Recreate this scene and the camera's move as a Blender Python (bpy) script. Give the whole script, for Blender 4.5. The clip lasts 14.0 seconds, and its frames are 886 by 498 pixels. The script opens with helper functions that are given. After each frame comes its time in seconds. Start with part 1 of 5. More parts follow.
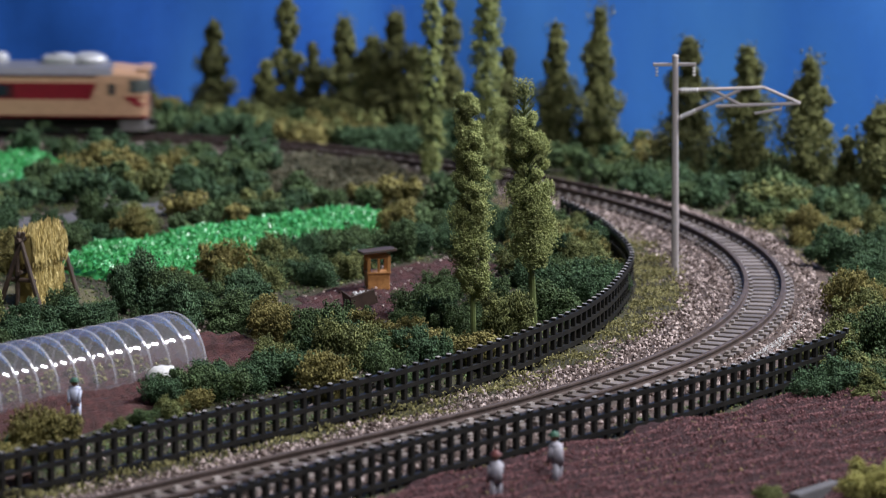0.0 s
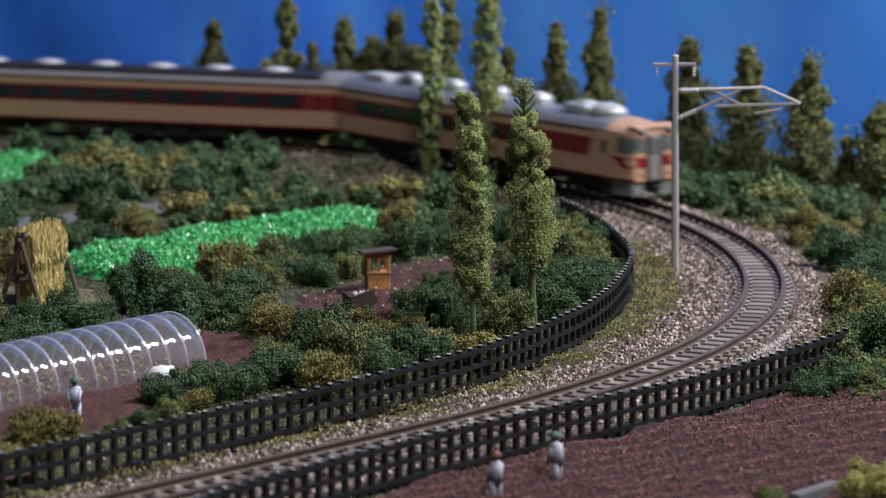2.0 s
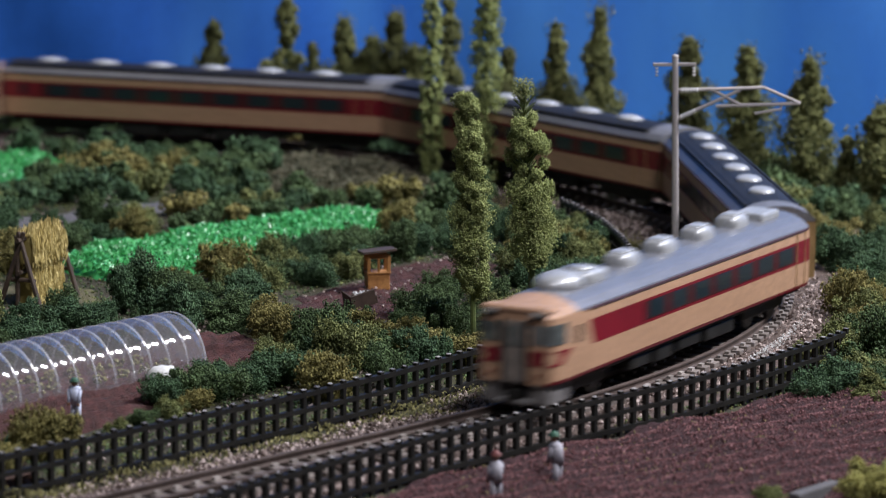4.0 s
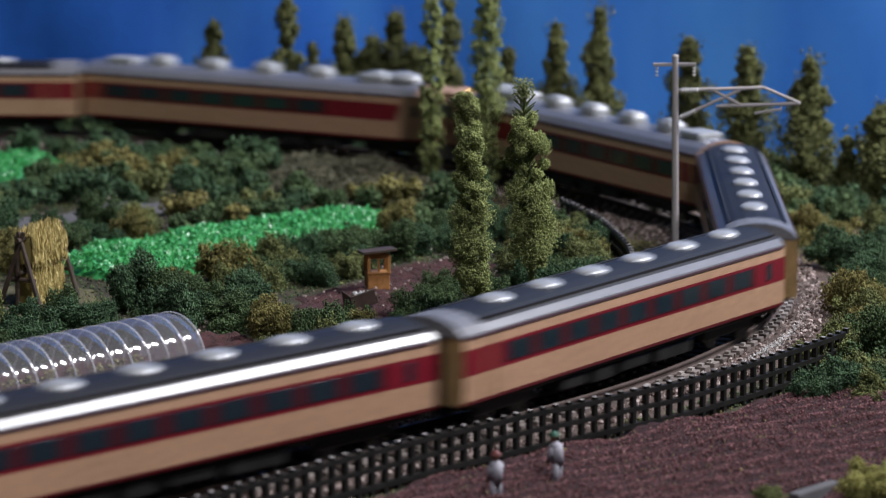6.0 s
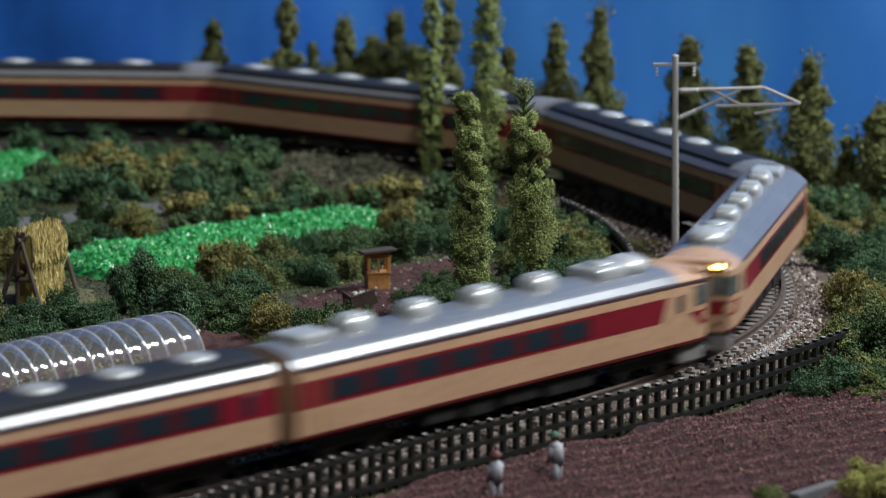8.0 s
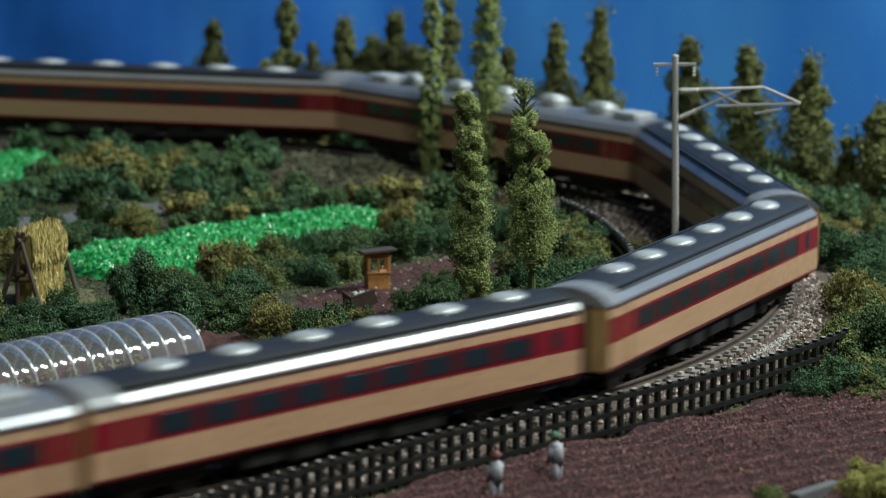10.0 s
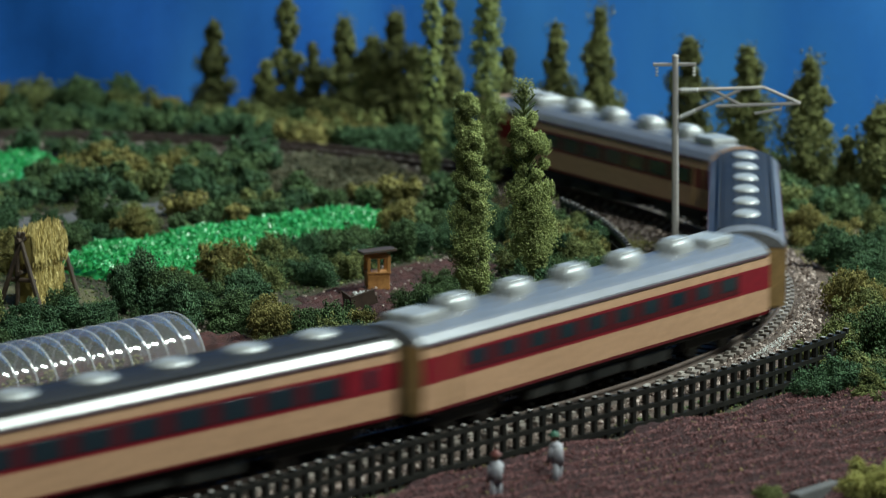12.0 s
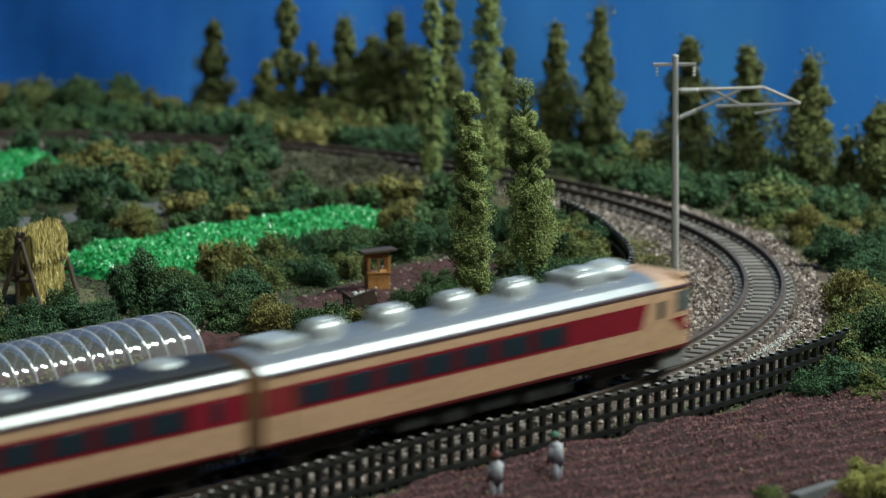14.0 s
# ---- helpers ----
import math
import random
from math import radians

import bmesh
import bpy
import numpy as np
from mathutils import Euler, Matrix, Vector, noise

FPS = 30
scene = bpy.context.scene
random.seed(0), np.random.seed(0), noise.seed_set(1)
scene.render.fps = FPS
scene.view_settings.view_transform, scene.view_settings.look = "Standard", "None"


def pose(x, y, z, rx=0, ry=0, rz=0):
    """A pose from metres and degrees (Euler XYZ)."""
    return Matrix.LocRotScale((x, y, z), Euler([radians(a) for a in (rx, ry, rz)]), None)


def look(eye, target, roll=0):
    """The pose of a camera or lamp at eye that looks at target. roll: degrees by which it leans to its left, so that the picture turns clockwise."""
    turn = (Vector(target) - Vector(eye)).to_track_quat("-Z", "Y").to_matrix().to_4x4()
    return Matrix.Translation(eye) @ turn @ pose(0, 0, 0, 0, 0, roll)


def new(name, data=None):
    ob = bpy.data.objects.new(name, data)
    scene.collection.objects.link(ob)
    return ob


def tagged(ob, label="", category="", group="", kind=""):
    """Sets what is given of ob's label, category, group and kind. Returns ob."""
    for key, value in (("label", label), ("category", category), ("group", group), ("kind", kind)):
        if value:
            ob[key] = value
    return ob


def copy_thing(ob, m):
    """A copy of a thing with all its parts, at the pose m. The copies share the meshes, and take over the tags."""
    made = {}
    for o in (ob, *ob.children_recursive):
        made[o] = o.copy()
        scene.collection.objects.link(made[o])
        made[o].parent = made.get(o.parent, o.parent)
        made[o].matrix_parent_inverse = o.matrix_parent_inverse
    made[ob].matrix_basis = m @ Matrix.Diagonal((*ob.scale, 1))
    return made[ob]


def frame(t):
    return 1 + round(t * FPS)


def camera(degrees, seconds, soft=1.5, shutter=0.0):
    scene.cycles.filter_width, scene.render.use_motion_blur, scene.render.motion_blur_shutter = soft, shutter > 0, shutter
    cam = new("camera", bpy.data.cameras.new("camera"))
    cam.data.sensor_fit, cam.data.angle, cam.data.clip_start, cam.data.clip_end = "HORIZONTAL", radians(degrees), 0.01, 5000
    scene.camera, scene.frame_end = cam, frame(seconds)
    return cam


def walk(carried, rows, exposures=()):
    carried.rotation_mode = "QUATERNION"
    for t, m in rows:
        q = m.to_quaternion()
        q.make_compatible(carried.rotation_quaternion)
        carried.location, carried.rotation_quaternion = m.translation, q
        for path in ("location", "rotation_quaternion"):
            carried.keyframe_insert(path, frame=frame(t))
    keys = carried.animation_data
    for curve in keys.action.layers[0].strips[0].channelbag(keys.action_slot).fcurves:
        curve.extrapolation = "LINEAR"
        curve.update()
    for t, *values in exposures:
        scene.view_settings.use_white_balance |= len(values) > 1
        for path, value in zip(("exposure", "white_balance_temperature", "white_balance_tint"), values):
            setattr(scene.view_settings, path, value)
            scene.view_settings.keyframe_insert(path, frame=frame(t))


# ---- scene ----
# camera, standing still, with a shallow depth of field
cam = camera(14.735, 14.0, soft=1.1, shutter=0.9)
EYE = (0.0, 0.0, 0.1631)
TILT = 0.1721
view = look(EYE, (0.0, math.cos(TILT), EYE[2] - math.sin(TILT)), 0.34)
cam.data.dof.use_dof = True
cam.data.dof.focus_distance = 0.825
cam.data.dof.aperture_fstop = 30.0
walk(cam, [(0.0, view), (14.0, view)],
     [(0.0, 0.0, 6500, 16), (3.2, 0.0, 6500, 16), (5.5, -0.26, 6480, 15), (6.5, -0.26, 6480, 14), (8.2, -0.24, 6550, 3), (11.0, -0.22, 6650, -10), (14.0, -0.22, 6650, -11)])

# ---- light: two room lamps under the ceiling, an added fill, a dim grey surround
world = bpy.data.worlds.new("world")
scene.world = world
world.use_nodes = True
world.node_tree.nodes["Background"].inputs[0].default_value = (0.75, 0.85, 1.0, 1)
world.node_tree.nodes["Background"].inputs[1].default_value = 0.05


def unseen_lamp(x, y, z, watts, size, target):
    data = bpy.data.lights.new("unseen_lamp", "AREA")
    data.shape, data.size, data.energy, data.color = "DISK", size, watts, (0.95, 0.98, 1.0)
    ob = new("unseen_lamp", data)
    ob.matrix_world = look((x, y, z), target)
    return ob


unseen_lamp(0.78, 1.05, 0.80, 10.3, 0.06, (0.0, 0.9, 0.0))
unseen_lamp(0.70, 0.92, 0.86, 10.0, 0.06, (0.0, 0.9, 0.0))
# unseen fill lamp, added to brighten sides that face the camera
unseen_lamp(0.36, 0.05, 1.12, 10.5, 0.20, (0.0, 0.95, 0.0))


# ---- materials
def mat(name, a, b=None, rough=0.6, metal=0.0, scale=300.0, fine=2500.0, bump=0.0, depth=0.0002, island=0.0,
        obrand=0.0, spec=0.4, coat=0.0):
    m = bpy.data.materials.new(name)
    m.use_nodes = True
    nt = m.node_tree
    n, l = nt.nodes, nt.links
    bsdf = n["Principled BSDF"]
    bsdf.inputs["Roughness"].default_value = rough
    bsdf.inputs["Metallic"].default_value = metal
    bsdf.inputs["Specular IOR Level"].default_value = spec
    bsdf.inputs["Coat Weight"].default_value = coat
    b = b or tuple(c * 0.75 for c in a)
    tc = n.new("ShaderNodeTexCoord")
    big = n.new("ShaderNodeTexNoise")
    big.inputs["Scale"].default_value, big.inputs["Detail"].default_value = scale, 4
    small = n.new("ShaderNodeTexNoise")
    small.inputs["Scale"].default_value, small.inputs["Detail"].default_value = fine, 3
    l.new(tc.outputs["Object"], big.inputs["Vector"])
    l.new(tc.outputs["Object"], small.inputs["Vector"])
    ramp = n.new("ShaderNodeValToRGB")
    ramp.color_ramp.elements[0].position, ramp.color_ramp.elements[1].position = 0.35, 0.65
    ramp.color_ramp.elements[0].color, ramp.color_ramp.elements[1].color = (*b, 1), (*a, 1)
    fac = big.outputs["Fac"]
    if island or obrand:
        src = n.new("ShaderNodeNewGeometry").outputs["Random Per Island"] if island else n.new("ShaderNodeObjectInfo").outputs["Random"]
        mix = n.new("ShaderNodeMix")
        mix.inputs[0].default_value = island or obrand
        l.new(fac, mix.inputs[2])
        l.new(src, mix.inputs[3])
        fac = mix.outputs[0]
    l.new(fac, ramp.inputs["Fac"])
    vary = n.new("ShaderNodeMapRange")
    vary.inputs["From Min"].default_value, vary.inputs["From Max"].default_value = 0.3, 0.7
    vary.inputs["To Min"].default_value, vary.inputs["To Max"].default_value = 0.82, 1.12
    l.new(small.outputs["Fac"], vary.inputs["Value"])
    mul = n.new("ShaderNodeMix")
    mul.data_type, mul.blend_type = "RGBA", "MULTIPLY"
    mul.inputs[0].default_value = 1.0
    l.new(ramp.outputs["Color"], mul.inputs[6])
    l.new(vary.outputs["Result"], mul.inputs[7])
    l.new(mul.outputs[2], bsdf.inputs["Base Color"])
    if bump:
        bn = n.new("ShaderNodeBump")
        bn.inputs["Strength"].default_value, bn.inputs["Distance"].default_value = bump, depth
        l.new(small.outputs["Fac"], bn.inputs["Height"])
        l.new(bn.outputs["Normal"], bsdf.inputs["Normal"])
    return m


def glow(name, color, strength):
    m = mat(name, color)
    bsdf = m.node_tree.nodes["Principled BSDF"]
    bsdf.inputs["Emission Color"].default_value = (*color, 1)
    bsdf.inputs["Emission Strength"].default_value = strength
    return m


def clear_plastic(name, tint, haze, gloss):
    m = bpy.data.materials.new(name)
    m.use_nodes = True
    n, l = m.node_tree.nodes, m.node_tree.links
    n.remove(n["Principled BSDF"])
    tr, gl, df = n.new("ShaderNodeBsdfTransparent"), n.new("ShaderNodeBsdfGlossy"), n.new("ShaderNodeBsdfDiffuse")
    tr.inputs[0].default_value = (*tint, 1)
    gl.inputs["Roughness"].default_value = gloss
    df.inputs[0].default_value = (0.8, 0.8, 0.84, 1)
    tl, milk = n.new("ShaderNodeBsdfTranslucent"), n.new("ShaderNodeMixShader")
    tl.inputs[0].default_value = (0.85, 0.84, 0.88, 1)
    milk.inputs[0].default_value = 0.6
    l.new(df.outputs[0], milk.inputs[1])
    l.new(tl.outputs[0], milk.inputs[2])
    a, b, fr = n.new("ShaderNodeMixShader"), n.new("ShaderNodeMixShader"), n.new("ShaderNodeFresnel")
    fr.inputs["IOR"].default_value = 1.5
    a.inputs[0].default_value = haze
    l.new(tr.outputs[0], a.inputs[1])
    l.new(milk.outputs[0], a.inputs[2])
    cap = n.new("ShaderNodeMath")
    cap.operation = "MINIMUM"
    cap.inputs[1].default_value = 0.24
    l.new(fr.outputs[0], cap.inputs[0])
    l.new(cap.outputs[0], b.inputs[0])
    l.new(a.outputs[0], b.inputs[1])
    l.new(gl.outputs[0], b.inputs[2])
    l.new(b.outputs[0], n["Material Output"].inputs[0])
    return m


CREAM = mat("cream_paint", (0.455, 0.272, 0.172), (0.43, 0.257, 0.162), 0.38, scale=40, fine=900)
RED = mat("red_paint", (0.195, 0.009, 0.021), (0.165, 0.007, 0.017), 0.35, scale=40, fine=900)
SILVER = mat("silver_roof_paint", (0.215, 0.218, 0.245), (0.185, 0.188, 0.212), 0.32, metal=0.3, scale=60, fine=900)
VENT = mat("silver_vent_plastic", (0.47, 0.48, 0.50), (0.41, 0.42, 0.44), 0.36, metal=0.25, scale=80, fine=900)
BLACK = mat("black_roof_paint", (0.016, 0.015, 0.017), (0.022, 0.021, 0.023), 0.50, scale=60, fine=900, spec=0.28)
UNDER = mat("black_underframe_plastic", (0.012, 0.012, 0.012), (0.022, 0.021, 0.020), 0.5, scale=150, spec=0.22)
WHEEL = mat("dark_wheel_metal", (0.10, 0.10, 0.10), None, 0.35, metal=0.8)
MAROON = mat("dark_maroon_strip", (0.075, 0.010, 0.016), (0.060, 0.009, 0.014), 0.25, scale=60)
PANE = mat("dark_window_plastic", (0.010, 0.018, 0.026), (0.016, 0.030, 0.042), 0.12, scale=60, spec=0.5)
GREY = mat("grey_skirt_paint", (0.19, 0.18, 0.18), None, 0.45)
DOORGREY = mat("worn_gangway_door_paint", (0.24, 0.205, 0.18), (0.17, 0.15, 0.135), 0.45)
GUTTER = mat("dark_mauve_gutter", (0.10, 0.055, 0.070), None, 0.5)
GANGWAY = mat("tan_gangway_paint", (0.42, 0.27, 0.12), None, 0.6)
SCREEN = mat("cab_glass", (0.13, 0.145, 0.145), (0.06, 0.07, 0.07), 0.10, scale=350, spec=0.6)
LAMP_OFF = mat("lamp_lens", (0.30, 0.30, 0.30), None, 0.1)
LAMP_ON = glow("lit_lamp_lens", (1.0, 0.72, 0.22), 9.0)
TAIL = mat("red_tail_lens", (0.20, 0.060, 0.045), None, 0.2)
GROUND = mat("soil_and_turf", (0.060, 0.058, 0.030), (0.035, 0.030, 0.020), 0.95, scale=130, fine=1800, bump=0.8, depth=0.0006)
BALLAST = mat("ballast_bed", (0.125, 0.088, 0.075), (0.065, 0.046, 0.038), 0.9, scale=500, fine=2200, bump=1.0, depth=0.0006)
STONE = mat("ballast_stone", (0.53, 0.43, 0.40), (0.088, 0.058, 0.050), 0.75, scale=300, fine=3000, island=0.8)
# tie clips paler than the ties: their highlights are put into the colour
CLIP = mat("pale_tie_clip_highlight", (0.40, 0.36, 0.34), (0.20, 0.175, 0.16), 0.4, obrand=0.6)
RAIL = mat("weathered_rail", (0.105, 0.078, 0.070), (0.070, 0.053, 0.047), 0.6, metal=0.0, spec=0.15, scale=200)
TIE = mat("grey_brown_tie_plastic", (0.22, 0.185, 0.17), (0.13, 0.108, 0.098), 0.6, scale=300, obrand=0.5)
FENCE = mat("black_fence_plastic", (0.012, 0.0115, 0.011), (0.019, 0.018, 0.0165), 0.5, scale=200, spec=0.2)
POSTTOP = mat("pale_grey_post_top", (0.36, 0.34, 0.34), (0.15, 0.14, 0.14), 0.45, obrand=0.7)
CONCRETE = mat("light_grey_pole_plastic", (0.46, 0.42, 0.42), (0.41, 0.375, 0.375), 0.5, scale=120)
# soil darkened, crest clods paled: the ridges' shading is put into the colours
PLOUGH = mat("shade_dark_ploughed_soil", (0.060, 0.023, 0.027), (0.032, 0.013, 0.016), 0.9, scale=350, fine=2300, bump=1.0, depth=0.0008)
CLOD = mat("lit_crest_clods", (0.30, 0.145, 0.150), (0.130, 0.057, 0.062), 0.85, scale=300, island=0.5)
DRY = mat("dry_yellow_crumbs", (0.42, 0.33, 0.16), (0.20, 0.17, 0.07), 0.8, scale=300, island=0.6)
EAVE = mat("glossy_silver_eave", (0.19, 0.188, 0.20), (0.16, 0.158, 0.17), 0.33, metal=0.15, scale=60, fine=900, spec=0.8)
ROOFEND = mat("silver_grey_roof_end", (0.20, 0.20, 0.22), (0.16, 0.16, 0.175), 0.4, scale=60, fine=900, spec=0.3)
SOIL = mat("dark_brown_soil", (0.085, 0.030, 0.029), (0.042, 0.017, 0.016), 0.9, scale=350, fine=2300, bump=1.0, depth=0.0007)
SAND = mat("dry_grass_ground", (0.13, 0.115, 0.062), (0.075, 0.07, 0.038), 0.95, scale=300, fine=2000, bump=0.8, depth=0.0005)
PADDY = mat("glossy_green_crop", (0.080, 0.44, 0.140), (0.038, 0.28, 0.075), 0.34, scale=260, fine=1500, island=0.45, spec=0.6)
ROADM = mat("grey_road_surface", (0.135, 0.130, 0.137), (0.095, 0.092, 0.098), 0.85, scale=120, fine=2600, bump=0.5, depth=0.0003)
WOOD = mat("orange_brown_wood", (0.50, 0.24, 0.080), (0.36, 0.16, 0.052), 0.55, scale=400)
DARKWOOD = mat("dark_brown_wood", (0.085, 0.058, 0.045), (0.055, 0.038, 0.03), 0.6, scale=400)
LOG = mat("reddish_brown_log", (0.16, 0.080, 0.055), (0.09, 0.045, 0.032), 0.7, scale=400)
STRAW = mat("yellow_straw", (0.62, 0.50, 0.21), (0.32, 0.25, 0.085), 0.6, scale=500, island=0.6)
WHITE = mat("white_paint", (0.72, 0.72, 0.72), (0.60, 0.60, 0.60), 0.5)
PALEBLUE = mat("pale_blue_paint", (0.60, 0.65, 0.80), (0.48, 0.52, 0.68), 0.5)
PALEGREY = mat("pale_grey_paint", (0.34, 0.33, 0.37), (0.25, 0.24, 0.28), 0.5)
SKIN = mat("flesh_paint", (0.30, 0.16, 0.10), None, 0.5)
HATGREEN = mat("green_paint", (0.05, 0.14, 0.09), None, 0.5)
HATRED = mat("red_cap_paint", (0.20, 0.065, 0.06), None, 0.5)
BARK = mat("green_plastic_trunk", (0.115, 0.15, 0.050), (0.080, 0.10, 0.035), 0.5, scale=300)
PLAST = clear_plastic("clear_greenhouse_plastic", (0.95, 0.95, 0.96), 0.075, 0.05)
RIBM = clear_plastic("hazy_greenhouse_rib", (0.93, 0.93, 0.94), 0.26, 0.12)


def leaf(name, a, b):
    return mat(name, tuple(c * 1.15 for c in a), tuple(c * 0.74 for c in b), 0.8, scale=380, fine=1600, island=0.32, spec=0.2)


LEAVES = {
    "dark green": leaf("dark_green_foam", (0.096, 0.150, 0.063), (0.046, 0.077, 0.034)),
    "blue-green": leaf("blue_green_foam", (0.078, 0.142, 0.070), (0.036, 0.072, 0.037)),
    "olive-yellow": leaf("olive_foam", (0.262, 0.232, 0.082), (0.118, 0.110, 0.038)),
    "yellow-green": leaf("yellow_green_foam", (0.38, 0.36, 0.115), (0.20, 0.19, 0.058)),
    "mid green": leaf("mid_green_foam", (0.195, 0.215, 0.080), (0.080, 0.100, 0.038)),
}
POPLAR = leaf("yellow_green_flock", (0.345, 0.385, 0.150), (0.225, 0.270, 0.100))
CONIFER = leaf("olive_green_flock", (0.205, 0.215, 0.082), (0.085, 0.098, 0.040))
CONIFER2 = leaf("dark_olive_flock", (0.145, 0.150, 0.058), (0.055, 0.064, 0.027))
TURF = leaf("yellow_green_turf", (0.31, 0.285, 0.125), (0.15, 0.145, 0.062))
TWIG = mat("grey_brown_twigs", (0.19, 0.172, 0.112), (0.068, 0.072, 0.042), 0.8, scale=200, island=0.6)


# ---- mesh helpers
def mesh_ob(name, verts, faces, mats, parent=None, label="", slots=None, smooth=False):
    me = bpy.data.meshes.new(name)
    me.from_pydata([tuple(v) for v in verts] if not isinstance(verts, np.ndarray) else verts.tolist(), [],
                   faces if not isinstance(faces, np.ndarray) else faces.tolist())
    for m in (mats if isinstance(mats, (list, tuple)) else [mats]):
        me.materials.append(m)
    if slots is not None:
        me.polygons.foreach_set("material_index", slots)
    if smooth:
        me.polygons.foreach_set("use_smooth", [True] * len(me.polygons))
    me.update()
    ob = new(name, me)
    if parent:
        ob.parent = parent
    return tagged(ob, label)


def part(name, bm, material, parent=None, label="", smooth=False):
    me = bpy.data.meshes.new(name)
    bm.to_mesh(me)
    bm.free()
    for m in (material if isinstance(material, (list, tuple)) else [material]):
        me.materials.append(m)
    if smooth:
        me.polygons.foreach_set("use_smooth", [True] * len(me.polygons))
    ob = new(name, me)
    if parent:
        ob.parent = parent
    return tagged(ob, label)


def box(bm, x0, x1, y0, y1, z0, z1, bevel=0.0, m=None, slot=0):
    r = bmesh.ops.create_cube(bm, size=1.0, matrix=(m or Matrix()) @ Matrix.LocRotScale(
        ((x0 + x1) / 2, (y0 + y1) / 2, (z0 + z1) / 2), None, (x1 - x0, y1 - y0, z1 - z0)))
    vs = r["verts"]
    fs = {f for v in vs for f in v.link_faces}
    for f in fs:
        f.material_index = slot
    if bevel:
        es = {e for v in vs for e in v.link_edges}
        bmesh.ops.bevel(bm, geom=list(es), offset=bevel, segments=3 if bevel > 0.001 else 2, affect="EDGES", profile=0.5, material=-1)
    return bm


def rod(bm, a, b, r0, r1=None, n=8, slot=0):
    a, b = Vector(a), Vector(b)
    d = b - a
    q = d.to_track_quat("Z", "Y").to_matrix().to_4x4()
    r = bmesh.ops.create_cone(bm, cap_ends=True, segments=n, radius1=r0, radius2=r0 if r1 is None else r1, depth=d.length,
                              matrix=Matrix.Translation((a + b) / 2) @ q)
    for f in {f for v in r["verts"] for f in v.link_faces}:
        f.material_index = slot
    return bm


def ball(bm, c, r, slot=0, sub=2):
    res = bmesh.ops.create_icosphere(bm, subdivisions=sub, radius=1.0, matrix=Matrix.LocRotScale(c, None, r))
    for f in {f for v in res["verts"] for f in v.link_faces}:
        f.material_index = slot
    return bm


OCT_V = np.array([(1, 0, 0), (-1, 0, 0), (0, 1, 0), (0, -1, 0), (0, 0, 1), (0, 0, -1)], float)
OCT_F = np.array([(0, 2, 4), (2, 1, 4), (1, 3, 4), (3, 0, 4), (2, 0, 5), (1, 2, 5), (3, 1, 5), (0, 3, 5)])
TET_V = np.array([(1, 0, -0.4), (-0.55, 0.85, -0.4), (-0.55, -0.85, -0.4), (0, 0, 1.1)])
TET_F = np.array([(0, 2, 1), (0, 1, 3), (1, 2, 3), (2, 0, 3)])
BOX_V = np.array([(-1, -1, -1), (1, -1, -1), (1, 1, -1), (-1, 1, -1), (-1, -1, 1), (1, -1, 1), (1, 1, 1), (-1, 1, 1)], float)
BOX_F = np.array([(0, 3, 2, 1), (4, 5, 6, 7), (0, 1, 5, 4), (1, 2, 6, 5), (2, 3, 7, 6), (3, 0, 4, 7)])


def crumbs(points, size, rng, stretch=(1, 1, 1), tilt=3.1, wild=0.45, four=False):
    """Small uneven eight-sided (or four-sided) bits at the points."""
    n, shape_v, shape_f = len(points), TET_V if four else OCT_V, TET_F if four else OCT_F
    v = shape_v[None] * (1 + rng.uniform(-wild, wild, (n, len(shape_v), 1)))
    v = v * np.asarray(stretch)
    a, b, c = (rng.uniform(-tilt, tilt, n) for _ in range(3))
    c = rng.uniform(-3.1, 3.1, n)
    ca, sa, cb, sb, cc, sc = np.cos(a), np.sin(a), np.cos(b), np.sin(b), np.cos(c), np.sin(c)
    x, y, z = v[..., 0], v[..., 1], v[..., 2]
    y, z = y * ca[:, None] - z * sa[:, None], y * sa[:, None] + z * ca[:, None]
    x, z = x * cb[:, None] + z * sb[:, None], -x * sb[:, None] + z * cb[:, None]
    x, y = x * cc[:, None] - y * sc[:, None], x * sc[:, None] + y * cc[:, None]
    s = np.broadcast_to(np.asarray(size), (n,))[:, None, None]
    v = np.stack([x, y, z], -1) * s + np.asarray(points)[:, None, :]
    f = shape_f[None] + (np.arange(n) * len(shape_v))[:, None, None]
    return v.reshape(-1, 3), f.reshape(-1, 3)


def joined(pieces):
    vs, fs, k = [], [], 0
    for v, f in pieces:
        vs.append(v)
        fs.append(f + k)
        k += len(v)
    return np.concatenate(vs), np.concatenate(fs)


def inside(poly, x, y):
    """Signed distance to the outline of poly: positive inside."""
    p = np.asarray(poly, float)
    x, y = np.asarray(x, float), np.asarray(y, float)
    d = np.full(x.shape, 1e9)
    ins = np.zeros(x.shape, bool)
    for (ax, ay), (bx, by) in zip(p, np.roll(p, -1, 0)):
        ex, ey = bx - ax, by - ay
        t = np.clip(((x - ax) * ex + (y - ay) * ey) / (ex * ex + ey * ey), 0, 1)
        d = np.minimum(d, np.hypot(x - ax - t * ex, y - ay - t * ey))
        if ay != by:
            cross = ((ay > y) != (by > y)) & (x < (bx - ax) * (y - ay) / (by - ay) + ax)
            ins ^= cross
    return np.where(ins, d, -d)


